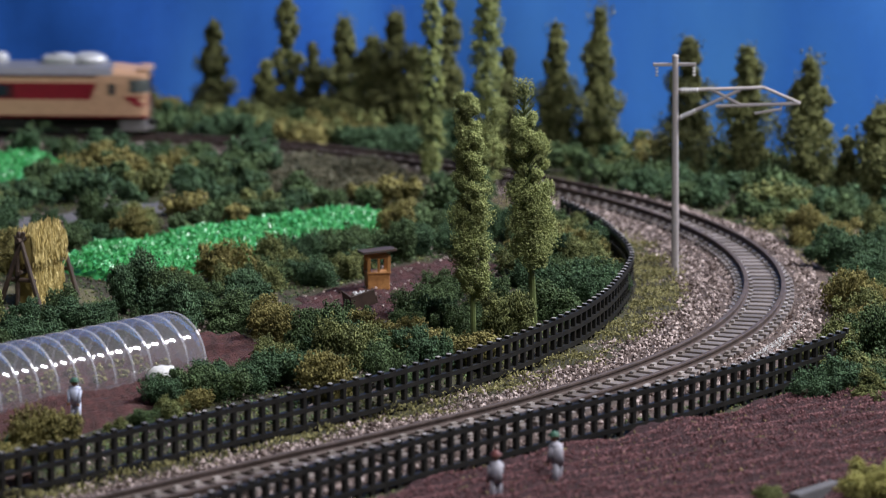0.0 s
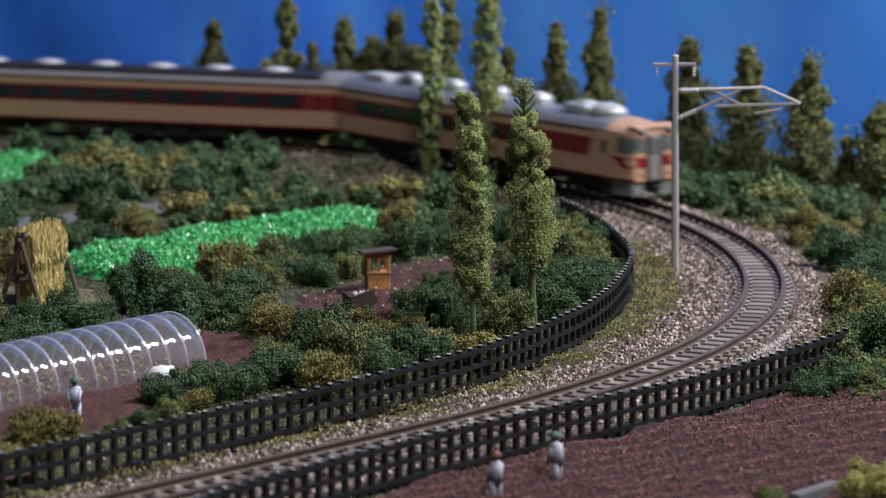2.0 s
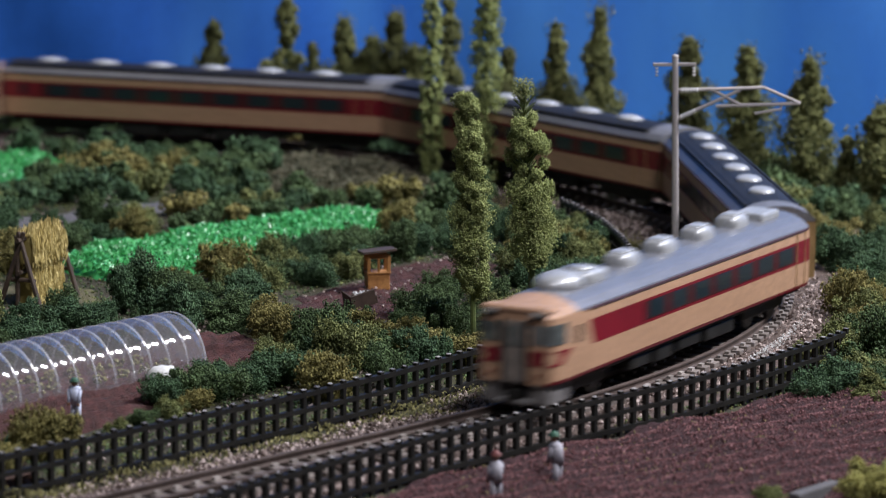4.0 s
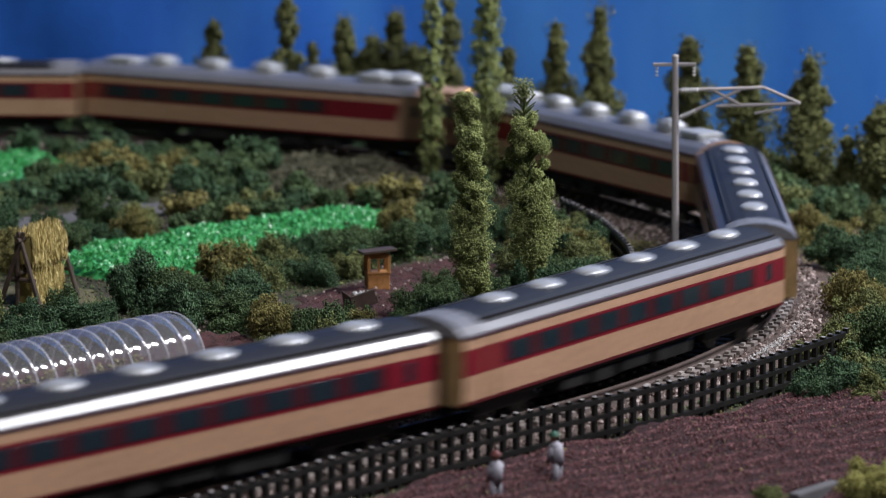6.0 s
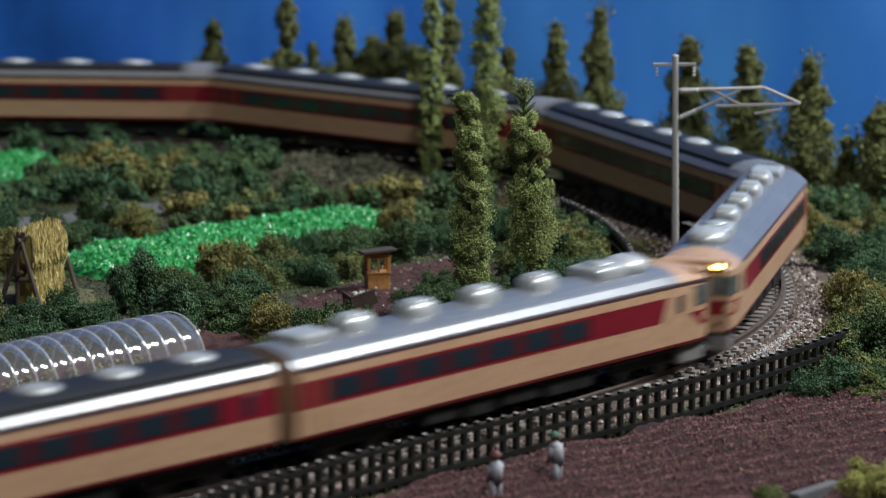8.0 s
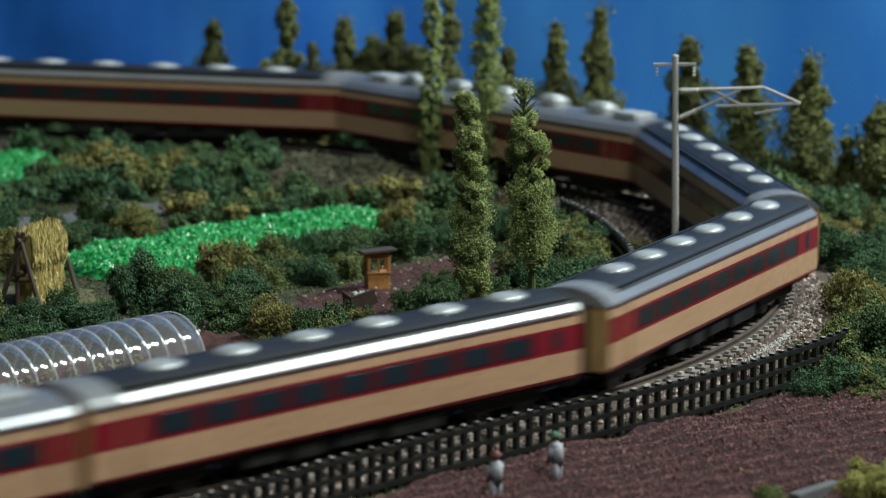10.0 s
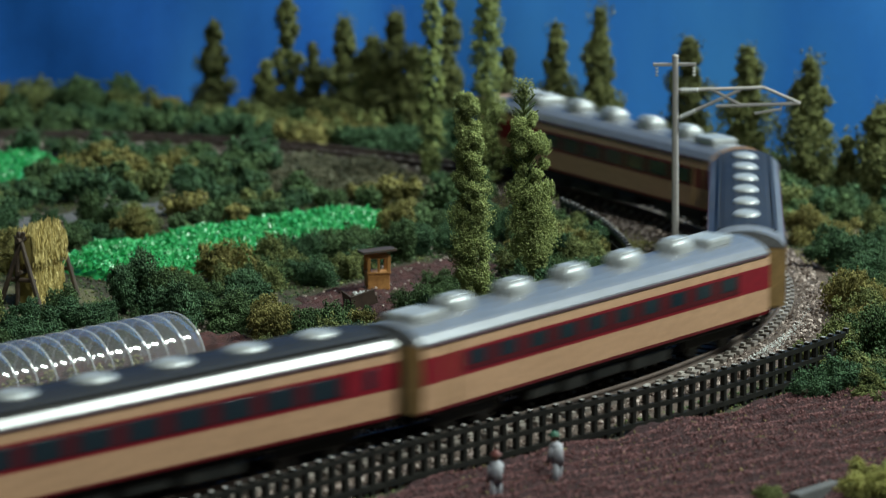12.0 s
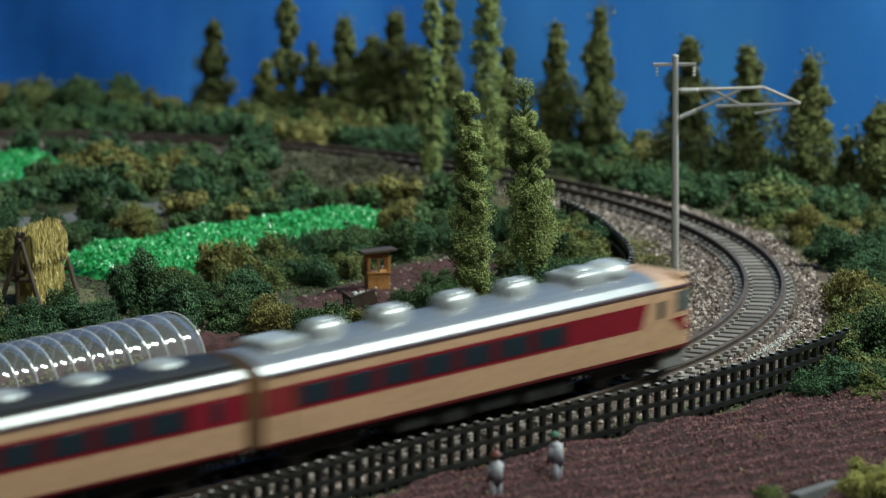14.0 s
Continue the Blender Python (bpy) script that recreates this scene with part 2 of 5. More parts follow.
def waves(x, y, scale, seed=0):
    """Cheap smooth noise, about -1 to 1."""
    rng = np.random.RandomState(seed)
    out = 0
    for k in range(6):
        a, ph, f = rng.uniform(0, 6.28), rng.uniform(0, 6.28), scale * rng.uniform(0.6, 1.6)
        out = out + np.sin((x * np.cos(a) + y * np.sin(a)) * f + ph)
    return out / 3.5


# ---- the line of the railway: a bend with a run-in and a run-out
KNOT = (-0.6, -0.3, -0.2, -0.1, 0.0, 0.1, 0.2, 0.3, 0.4, 0.5)
BEND = (3.08, 5.98, 3.15, 3.66, 4.11, 4.17, 2.55, -0.82, 0.75, 3.33)
STEP = 0.004


def lay_line():
    def half(sign, length):
        x, y, h, s, out = 0.0850, 0.9337, -1.4805, 0.0, []
        while s < length:
            k = float(np.interp(sign * s, KNOT, BEND))
            if sign > 0 and h <= -math.pi:
                k = 0.0
            if sign < 0 and h > -0.02:
                k = 0.0
            h2 = h - sign * k * STEP
            x += sign * STEP * math.cos((h + h2) / 2)
            y += sign * STEP * math.sin((h + h2) / 2)
            h, s = h2, s + STEP
            out.append((sign * s, x, y, h))
        return out
    back, fore = half(-1, 2.3), half(1, 2.3)
    return np.array(back[::-1] + [(0.0, 0.0850, 0.9337, -1.4805)] + fore)


LINE = lay_line()


def on_line(s, off=0.0):
    """Place and heading on the line; off is metres to the outside of the bend."""
    x, y, h = (np.interp(s, LINE[:, 0], LINE[:, c]) for c in (1, 2, 3))
    return x - np.sin(h) * off, y + np.cos(h) * off, h


def off_line(x, y):
    """Distance along and beside the line of places x, y (outside positive)."""
    x, y = np.atleast_1d(x), np.atleast_1d(y)
    sub = LINE[::2]
    i = np.concatenate([((a[:, None] - sub[None, :, 1]) ** 2 + (b[:, None] - sub[None, :, 2]) ** 2).argmin(1)
                        for a, b in zip(np.array_split(x, max(1, len(x) // 2000)), np.array_split(y, max(1, len(x) // 2000)))])
    q = sub[i]
    return q[:, 0], -(x - q[:, 1]) * np.sin(q[:, 3]) + (y - q[:, 2]) * np.cos(q[:, 3])


# ---- structure: room, board, ground
GZ = -0.0045


def ground_z(x, y):
    return GZ + 0.0006 * waves(np.asarray(x), np.asarray(y), 160, 3) + 0.0003 * waves(np.asarray(x), np.asarray(y), 600, 4)


def back_edge(x):
    """Where the scenery ends before the backdrop."""
    return np.interp(x, (-0.20, -0.08, 0.02, 0.06, 0.10, 0.17, 0.75), (1.26, 1.235, 1.185, 1.15, 1.115, 1.05, 1.025))


def room():
    wall = mat("plain_wall_paint", (0.55, 0.54, 0.52), (0.50, 0.49, 0.47), 0.9, scale=3, fine=60)
    floor_m = mat("brown_floor_boards", (0.22, 0.15, 0.09), (0.16, 0.11, 0.07), 0.6, scale=5, fine=80)
    x0, x1, y0, y1, z0, z1, t = -2.9, 1.7, -1.6, 2.1, -0.85, 1.65, 0.06
    for name, b, m in (("floor", (x0, x1, y0, y1, z0 - t, z0), floor_m), ("ceiling", (x0, x1, y0, y1, z1, z1 + t), wall),
                       ("wall_west", (x0 - t, x0, y0, y1, z0, z1), wall), ("wall_east", (x1, x1 + t, y0, y1, z0, z1), wall),
                       ("wall_south", (x0, x1, y0 - t, y0, z0, z1), wall), ("wall_north", (x0, x1, y1, y1 + t, z0, z1), wall)):
        ob = part(name, box(bmesh.new(), *b), m)
        tagged(ob, "plain painted " + name.split("_")[0] + " of the room", name.split("_")[0], kind="structure")
    bm = bmesh.new()
    rim = [bm.verts.new((x, y, -0.85)) for x, y in ((-2.5, 0.36), (0.75, 0.36), (0.75, 1.03), (0.17, 1.055), (0.10, 1.12), (0.06, 1.155), (0.02, 1.19), (-0.08, 1.24), (-0.2, 1.265), (-2.5, 1.265))]
    slab = bmesh.ops.extrude_face_region(bm, geom=[bm.faces.new(rim)])
    bmesh.ops.translate(bm, verts=[g for g in slab["geom"] if isinstance(g, bmesh.types.BMVert)], vec=(0, 0, 0.8425))
    ob = part("layout_board", bm, DARKWOOD)
    tagged(ob, "dark wooden base under the model railway layout", "layout base", kind="structure")


def ground():
    x, y = np.meshgrid(np.arange(-0.34, 0.3401, 0.004), np.arange(0.50, 1.5601, 0.004))
    z = ground_z(x, y)
    edge = np.minimum.reduce([x + 0.34, 0.34 - x, y - 0.50, 1.56 - y])
    z = np.where(edge < 0.003, -0.009, z)
    nx, ny = x.shape[1], x.shape[0]
    i = np.arange((ny - 1) * nx).reshape(ny - 1, nx)[:, :-1].ravel()
    i = i[y.ravel()[i] < back_edge(x.ravel()[i])]
    f = np.stack([i, i + 1, i + nx + 1, i + nx], -1)
    ob = mesh_ob("ground", np.stack([x.ravel(), y.ravel(), z.ravel()], -1), f, GROUND, smooth=True)
    tagged(ob, "dark brown scenic ground with sparse green turf", "ground", kind="structure")


def backdrop():
    m = mat("blue_backdrop_cloth", (0.012, 0.125, 0.52), (0.009, 0.095, 0.43), 0.8, scale=4, fine=900)
    n, l = m.node_tree.nodes, m.node_tree.links
    bsdf = n["Principled BSDF"]
    base = bsdf.inputs["Base Color"].links[0].from_socket
    # paler streaks: light on the folds, put into the cloth's colour
    tc = n.new("ShaderNodeTexCoord")
    mp = n.new("ShaderNodeMapping")
    mp.inputs["Scale"].default_value = (13.0, 1.0, 3.2)
    mp.inputs["Rotation"].default_value = (0, 0.5, 0)
    no = n.new("ShaderNodeTexNoise")
    no.inputs["Scale"].default_value, no.inputs["Detail"].default_value = 1.0, 3
    l.new(tc.outputs["Object"], mp.inputs["Vector"])
    l.new(mp.outputs["Vector"], no.inputs["Vector"])
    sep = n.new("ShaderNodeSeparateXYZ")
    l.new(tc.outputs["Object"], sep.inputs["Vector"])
    # cloth turns paler to the right of one fold
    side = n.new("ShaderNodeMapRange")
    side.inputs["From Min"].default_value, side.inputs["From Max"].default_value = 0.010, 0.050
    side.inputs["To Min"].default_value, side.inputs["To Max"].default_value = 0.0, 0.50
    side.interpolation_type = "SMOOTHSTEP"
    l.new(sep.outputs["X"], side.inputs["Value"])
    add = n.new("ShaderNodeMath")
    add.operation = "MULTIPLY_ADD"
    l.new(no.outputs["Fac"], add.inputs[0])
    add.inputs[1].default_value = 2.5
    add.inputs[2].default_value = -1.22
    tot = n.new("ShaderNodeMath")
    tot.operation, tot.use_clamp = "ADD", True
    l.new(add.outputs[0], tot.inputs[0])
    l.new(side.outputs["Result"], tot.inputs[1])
    mix = n.new("ShaderNodeMix")
    mix.data_type = "RGBA"
    l.new(tot.outputs[0], mix.inputs[0])
    l.new(base, mix.inputs[6])
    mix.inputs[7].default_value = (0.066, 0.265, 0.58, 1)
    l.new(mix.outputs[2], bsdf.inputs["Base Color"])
    x, z = np.meshgrid(np.linspace(-2.4, 1.2, 240), np.linspace(-0.30, 0.9, 50))
    y = 1.48 + 0.006 * waves(x + 0.3 * z, z * 0.15, 22, 8) + 0.004 * waves(x + 0.5 * z, z * 0.3, 60, 9)
    i = np.arange(49 * 240).reshape(49, 240)[:, :-1].ravel()
    v = np.stack([x.ravel(), y.ravel(), z.ravel() - 0.12], -1)
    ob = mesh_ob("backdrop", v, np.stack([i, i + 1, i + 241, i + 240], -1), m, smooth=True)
    tagged(ob, "blue cloth backdrop hanging in soft folds, paler patches like clouds and painted fold light", "backdrop", kind="structure")
    mod = ob.modifiers.new("thickness", "SOLIDIFY")
    mod.thickness = 0.001


def patch(name, poly, material, step, turn, height, label, category, rise=0.0006, soft=0.004):
    """A piece of ground of its own, whose rim sinks into the ground."""
    p = np.asarray(poly, float)
    c = p.mean(0)
    ca, sa = math.cos(turn), math.sin(turn)
    q = np.stack([(p[:, 0] - c[0]) * ca + (p[:, 1] - c[1]) * sa, -(p[:, 0] - c[0]) * sa + (p[:, 1] - c[1]) * ca], -1)
    lo, hi = q.min(0) - 0.004, q.max(0) + 0.004
    u, v = np.meshgrid(np.arange(lo[0], hi[0], step), np.arange(lo[1], hi[1], step))
    x, y = c[0] + u * ca - v * sa, c[1] + u * sa + v * ca
    d = inside(p, x, y) + 0.0012 * waves(x, y, 500, 5)
    lift = np.clip((d + 0.001) / soft, 0, 1)
    lift = lift * lift * (3 - 2 * lift)
    z = ground_z(x, y) - 0.0012 + (rise + 0.0012 + height(u, v, x, y)) * lift
    ny, nx = x.shape
    i = np.arange((ny - 1) * nx).reshape(ny - 1, nx)[:, :-1]
    keep = (d[:-1, :-1] > -0.002)
    i = i[keep]
    ob = mesh_ob(name, np.stack([x.ravel(), y.ravel(), z.ravel()], -1), np.stack([i, i + 1, i + nx + 1, i + nx], -1), material, smooth=True)
    return tagged(ob, label, category, kind="structure")


INNER_FENCE = [(-0.109, 0.6442), (-0.0881, 0.6657), (-0.0665, 0.688), (-0.0436, 0.7124), (-0.0178, 0.7403), (0.0101, 0.7776), (0.0215, 0.7992), (0.0335, 0.8235), (0.0425, 0.8527), (0.0485, 0.8847), (0.0513, 0.9064), (0.0483, 0.9393), (0.0442, 0.9635), (0.0401, 0.9785), (0.0345, 0.995)]
NEAR_FENCE = [(-0.0614, 0.6118), (-0.0433, 0.6357), (-0.0239, 0.6613), (-0.0031, 0.6853), (0.014, 0.7035), (0.0324, 0.7213), (0.0453, 0.7332), (0.0586, 0.7475), (0.0731, 0.7658), (0.0805, 0.7757), (0.0883, 0.7872), (0.0965, 0.8)]
FIELD = [(-0.060, 0.6120), (-0.0033, 0.6840), (0.0143, 0.7025), (0.0326, 0.7203), (0.0588, 0.7465), (0.0785, 0.7690), (0.102, 0.771), (0.22, 0.775), (0.22, 0.56), (-0.06, 0.56)]
BOOTH_SOIL = [(-0.041, 0.846), (-0.0385, 0.888), (-0.025, 0.909), (-0.010, 0.939), (0.006, 0.949), (0.018, 0.936), (0.015, 0.897), (-0.004, 0.889), (-0.012, 0.860), (-0.020, 0.846)]
HOUSE_SOIL = [(-0.128, 0.672), (-0.145, 0.735), (-0.070, 0.825), (-0.050, 0.838), (-0.042, 0.815), (-0.046, 0.790), (-0.060, 0.765), (-0.070, 0.738), (-0.084, 0.714)]
PADDY_A = [(-0.107, 0.925), (-0.089, 0.906), (-0.073, 0.913), (-0.057, 0.933), (-0.023, 0.970), (-0.015, 1.010), (-0.032, 1.024), (-0.064, 0.990), (-0.098, 0.955)]
PADDY_B = [(-0.190, 1.045), (-0.138, 1.064), (-0.132, 1.095), (-0.121, 1.113), (-0.137, 1.138), (-0.190, 1.150)]
ROAD = [(-0.20, 0.925), (-0.137, 0.972), (-0.128, 0.980), (-0.099, 1.014), (-0.071, 1.029), (-0.078, 1.047), (-0.105, 1.041), (-0.131, 1.002), (-0.141, 0.997), (-0.20, 0.960)]
RACK_GROUND = [(-0.130, 0.850), (-0.098, 0.850), (-0.088, 0.885), (-0.098, 0.905), (-0.130, 0.900)]


FURROW = math.radians(36)


def fields():
    def furrows(pitch, high, seed):
        def f(u, v, x, y):
            w = 0.5 + 0.5 * np.cos(v * 6.283 / pitch + 0.22 * waves(u, v, 60, seed))
            return high * w ** 1.4 + 0.00014 * waves(x, y, 1500, seed + 1) + 0.00016 * waves(x, y, 3600, seed + 2)
        return f

    def rough(a):
        return lambda u, v, x, y: a * (waves(x, y, 1300, 21) + 0.6 * waves(x, y, 3000, 22))
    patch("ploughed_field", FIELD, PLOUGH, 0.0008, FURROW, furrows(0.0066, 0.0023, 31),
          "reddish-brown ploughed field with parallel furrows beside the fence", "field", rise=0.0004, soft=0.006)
    patch("soil_patch", BOOTH_SOIL, SOIL, 0.0012, 0.6, rough(0.0004), "bare dark brown soil round the wooden stand", "field")
    patch("soil_patch", HOUSE_SOIL, SOIL, 0.0010, math.radians(49), furrows(0.0046, 0.0018, 41),
          "dark brown soil rows under the plastic greenhouse", "field")
    patch("road", ROAD, ROADM, 0.002, 0.0, lambda u, v, x, y: 0.0002 * waves(x, y, 700, 6), "narrow grey asphalt lane between bushes", "road", rise=0.0009)
    patch("dry_grass", RACK_GROUND, SAND, 0.0015, 0.0, rough(0.0003), "dry straw-coloured ground under the drying rack", "ground")
    rng = np.random.RandomState(5)
    for poly, n in ((PADDY_A, 5200), (PADDY_B, 1600)):
        base = patch("rice_paddy", poly, PADDY, 0.0022, 0.3, rough(0.0005), "bright emerald green glossy rice paddy among bushes", "rice field", rise=0.0016)
        p = np.asarray(poly)
        q = rng.uniform(p.min(0), p.max(0), (n * 3, 2))
        q = q[inside(p, q[:, 0], q[:, 1]) > 0.0006][:n]
        z = ground_z(q[:, 0], q[:, 1]) + 0.0026 + rng.uniform(-0.0006, 0.0008, len(q))
        v, f = crumbs(np.column_stack([q, z]), rng.uniform(0.0005, 0.0011, len(q)), rng, (0.6, 0.6, 1.4), 1.2)
        ob = mesh_ob("crop_blades", v, f, PADDY)
        ob.parent = base
        tagged(ob, "glossy green rice seedlings", kind="stuff")
    q = rng.uniform((-0.03, 0.62), (0.16, 0.775), (9000, 2))
    q = q[(inside(FIELD, q[:, 0], q[:, 1]) > 0.002) & (waves(q[:, 0], q[:, 1], 130, 12) + rng.uniform(-0.9, 0.9, len(q)) > 0.25)]
    z = ground_z(q[:, 0], q[:, 1]) + 0.0020
    v, f = crumbs(np.column_stack([q, z]), rng.uniform(0.00010, 0.00032, len(q)), rng, (1.6, 0.6, 0.5))
    tagged(mesh_ob("dry_crumbs", v, f, DRY), "pale dry crumbs strewn on the ploughed field", "debris", kind="stuff")
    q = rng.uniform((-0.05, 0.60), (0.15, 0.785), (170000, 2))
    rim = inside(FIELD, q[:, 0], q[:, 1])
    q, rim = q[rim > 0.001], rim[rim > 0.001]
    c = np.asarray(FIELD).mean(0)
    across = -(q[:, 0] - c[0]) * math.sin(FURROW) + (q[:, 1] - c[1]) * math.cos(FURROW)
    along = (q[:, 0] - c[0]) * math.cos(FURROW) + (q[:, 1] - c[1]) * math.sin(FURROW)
    # pale clods on the crests only, standing in for light on the ridges
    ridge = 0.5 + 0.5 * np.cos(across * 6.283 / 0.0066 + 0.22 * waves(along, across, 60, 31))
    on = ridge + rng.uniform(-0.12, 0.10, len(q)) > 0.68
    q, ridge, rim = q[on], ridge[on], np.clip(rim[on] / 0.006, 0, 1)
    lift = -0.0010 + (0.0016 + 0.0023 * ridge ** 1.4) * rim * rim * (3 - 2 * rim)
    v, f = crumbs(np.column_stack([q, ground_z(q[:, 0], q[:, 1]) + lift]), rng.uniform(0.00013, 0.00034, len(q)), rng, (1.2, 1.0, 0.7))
    tagged(mesh_ob("soil_clods", v, f, CLOD), "small reddish-brown clods on the furrow crests, pale as if lit", "soil", kind="stuff")
    q = rng.uniform((-0.045, 0.85), (0.022, 0.955), (1500, 2))
    q = q[inside(BOOTH_SOIL, q[:, 0], q[:, 1]) > 0.001][:150]
    v, f = crumbs(np.column_stack([q, ground_z(q[:, 0], q[:, 1]) + 0.0009]), rng.uniform(0.0002, 0.0005, len(q)), rng)
    tagged(mesh_ob("soil_crumbs", v, f, STONE), "small pale crumbs strewn on the bare soil", "debris", kind="stuff")


# ---- the railway track
def sweep(s, profile):
    """A closed profile (beside, up) carried along the line."""
    n, k = len(s), len(profile)
    v = []
    for b, z in profile:
        x, y, _ = on_line(s, b)
        v.append(np.stack([x, y, np.full(n, z)], -1))
    v = np.stack(v, 1).reshape(-1, 3)
    f = [(i * k + j, i * k + (j + 1) % k, (i + 1) * k + (j + 1) % k, (i + 1) * k + j) for i in range(n - 1) for j in range(k)]
    return v, f + [tuple(range(k - 1, -1, -1)), tuple((n - 1) * k + j for j in range(k))]


def railway():
    s = np.arange(-2.25, 2.1, 0.006)
    ob = mesh_ob("ballast_bed", *sweep(s, [(-0.030, -0.0070), (-0.022, -0.0042), (-0.0105, -0.0030), (0.0105, -0.0030), (0.020, -0.0042), (0.028, -0.0070)]), BALLAST)
    tagged(ob, "raised bed of grey-brown ballast under the track", "ballast", kind="structure")
    track = new("railway_track")
    tagged(track, "single narrow model railway track with weathered rails bending round", "railway track")
    for side in (-1, 1):
        c = side * 0.0049
        prof = [(c - 0.0009, -0.0020), (c + 0.0009, -0.0020), (c + 0.0009, -0.0017), (c + 0.0003, -0.0014), (c + 0.0003, -0.0006),
                (c + 0.00055, -0.0005), (c + 0.00055, -0.00008), (c + 0.0004, 0.0), (c - 0.0004, 0.0), (c - 0.00055, -0.00008),
                (c - 0.00055, -0.0005), (c - 0.0003, -0.0006), (c - 0.0003, -0.0014), (c - 0.0009, -0.0017)]
        mesh_ob("rail", *sweep(s, prof), RAIL, track, "dark weathered metal rail")
    bm = bmesh.new()
    box(bm, -0.0016, 0.0016, -0.0079, 0.0079, -0.0034, -0.0020, 0.00018)
    for c in (-0.0049, 0.0049):
        for side in (-1, 1):
            box(bm, -0.0008, 0.0008, c + side * 0.00135 - 0.0005, c + side * 0.00135 + 0.0005, -0.0021, -0.0014, slot=1)
    tie = part("tie", bm, [TIE, CLIP], track)
    first = True
    for s0 in np.arange(-0.46, 0.46, 0.0054):
        x, y, h = on_line(s0)
        ob = tie if first else new("tie", tie.data)
        first = False
        ob.parent = track
        ob.matrix_basis = pose(x, y, 0, 0, 0, math.degrees(h))
    far = []
    for s0 in np.concatenate([np.arange(-2.2, -0.46, 0.0054), np.arange(0.4606, 2.05, 0.0054)]):
        x, y, h = on_line(s0)
        v = BOX_V * (0.0013, 0.0079, 0.0007)
        far.append((np.stack([x + v[:, 0] * math.cos(h) - v[:, 1] * math.sin(h), y + v[:, 0] * math.sin(h) + v[:, 1] * math.cos(h), v[:, 2] - 0.0027], -1), BOX_F))
    tagged(mesh_ob("far_ties", *joined(far), TIE, track), "row of grey-brown ties", kind="stuff")
    # loose stones
    rng = np.random.RandomState(11)
    n = 46000
    s1, b = rng.uniform(-0.42, 0.42, n), rng.uniform(-0.033, 0.030, n)
    edge = np.where(b < 0, 0.030, 0.026) + 0.004 * waves(s1, b, 120, 2)
    edge = np.where(b > 0, edge - 0.008, edge)
    edge = np.where(s1 < -0.10, np.interp(s1, (-0.2, -0.10), (0.0125, 0.022)), edge)
    tuft = waves(s1, b * 1.5, 110, 14)
    keep = (np.abs(b) > 0.0078) & (np.abs(b) < edge) & ~((b < -0.0225) & (tuft + rng.uniform(-0.5, 0.5, n) > -0.15))
    keep &= (np.abs(b) > 0.0105) | (rng.uniform(0, 1, n) < 0.5)
    s1, b = s1[keep], b[keep]
    x, y, _ = on_line(s1, b)
    z = np.interp(np.abs(b), (0.0105, 0.022, 0.03), (-0.0030, -0.0040, -0.0044)) + rng.uniform(-0.0001, 0.0004, len(b))
    v, f = crumbs(np.stack([x, y, z], -1), rng.uniform(0.00024, 0.00042, len(b)) * rng.choice((1, 1, 1.5, 2.0), len(b)), rng, (1, 0.85, 0.7))
    tagged(mesh_ob("ballast_stones", v, f, STONE), "loose pale and brown ballast stones beside the track", "gravel", kind="stuff")
    s1 = np.concatenate([rng.normal(0.112, 0.010, 260), rng.uniform(0.06, 0.15, 110)])
    b = 0.0112 + np.abs(rng.normal(0, 0.0013, len(s1)))
    x, y, _ = on_line(s1, b)
    v, f = crumbs(np.stack([x, y, np.full(len(x), -0.0027) + rng.uniform(-0.0002, 0.0003, len(x))], -1), rng.uniform(0.00012, 0.00030, len(x)), rng, (1, 1, 0.6))
    tagged(mesh_ob("white_grit", v, f, WHITE), "white powdery grit spilt along the ballast shoulder", "grit", kind="stuff")
    s1, b = rng.uniform(-0.14, 0.42, 90000), rng.uniform(-0.034, 0.027, 90000)
    tuft = waves(s1, b * 1.5, 110, 14)
    keep = ((b < -0.0165) & (tuft + rng.uniform(-0.9, 0.9, len(b)) > np.interp(b, (-0.025, -0.0165), (-0.30, 1.15)))) | ((b > 0.0165) & (s1 < 0.12) & (tuft + rng.uniform(-0.3, 0.3, len(b)) > 0.75))
    s1, b = s1[keep], b[keep]
    x, y, _ = on_line(s1, b)
    z = -0.0040 + 0.0019 * np.clip(waves(x, y, 420, 15) + 0.4, 0, 1.4) * rng.uniform(0.2, 1, len(b))
    v, f = crumbs(np.stack([x, y, z], -1), rng.uniform(0.00018, 0.00046, len(b)), rng, (1.5, 0.7, 0.6), four=True)
    tagged(mesh_ob("turf_tufts", v, f, TURF), "yellow-green turf tufts between fence and ballast", "grass", kind="stuff")


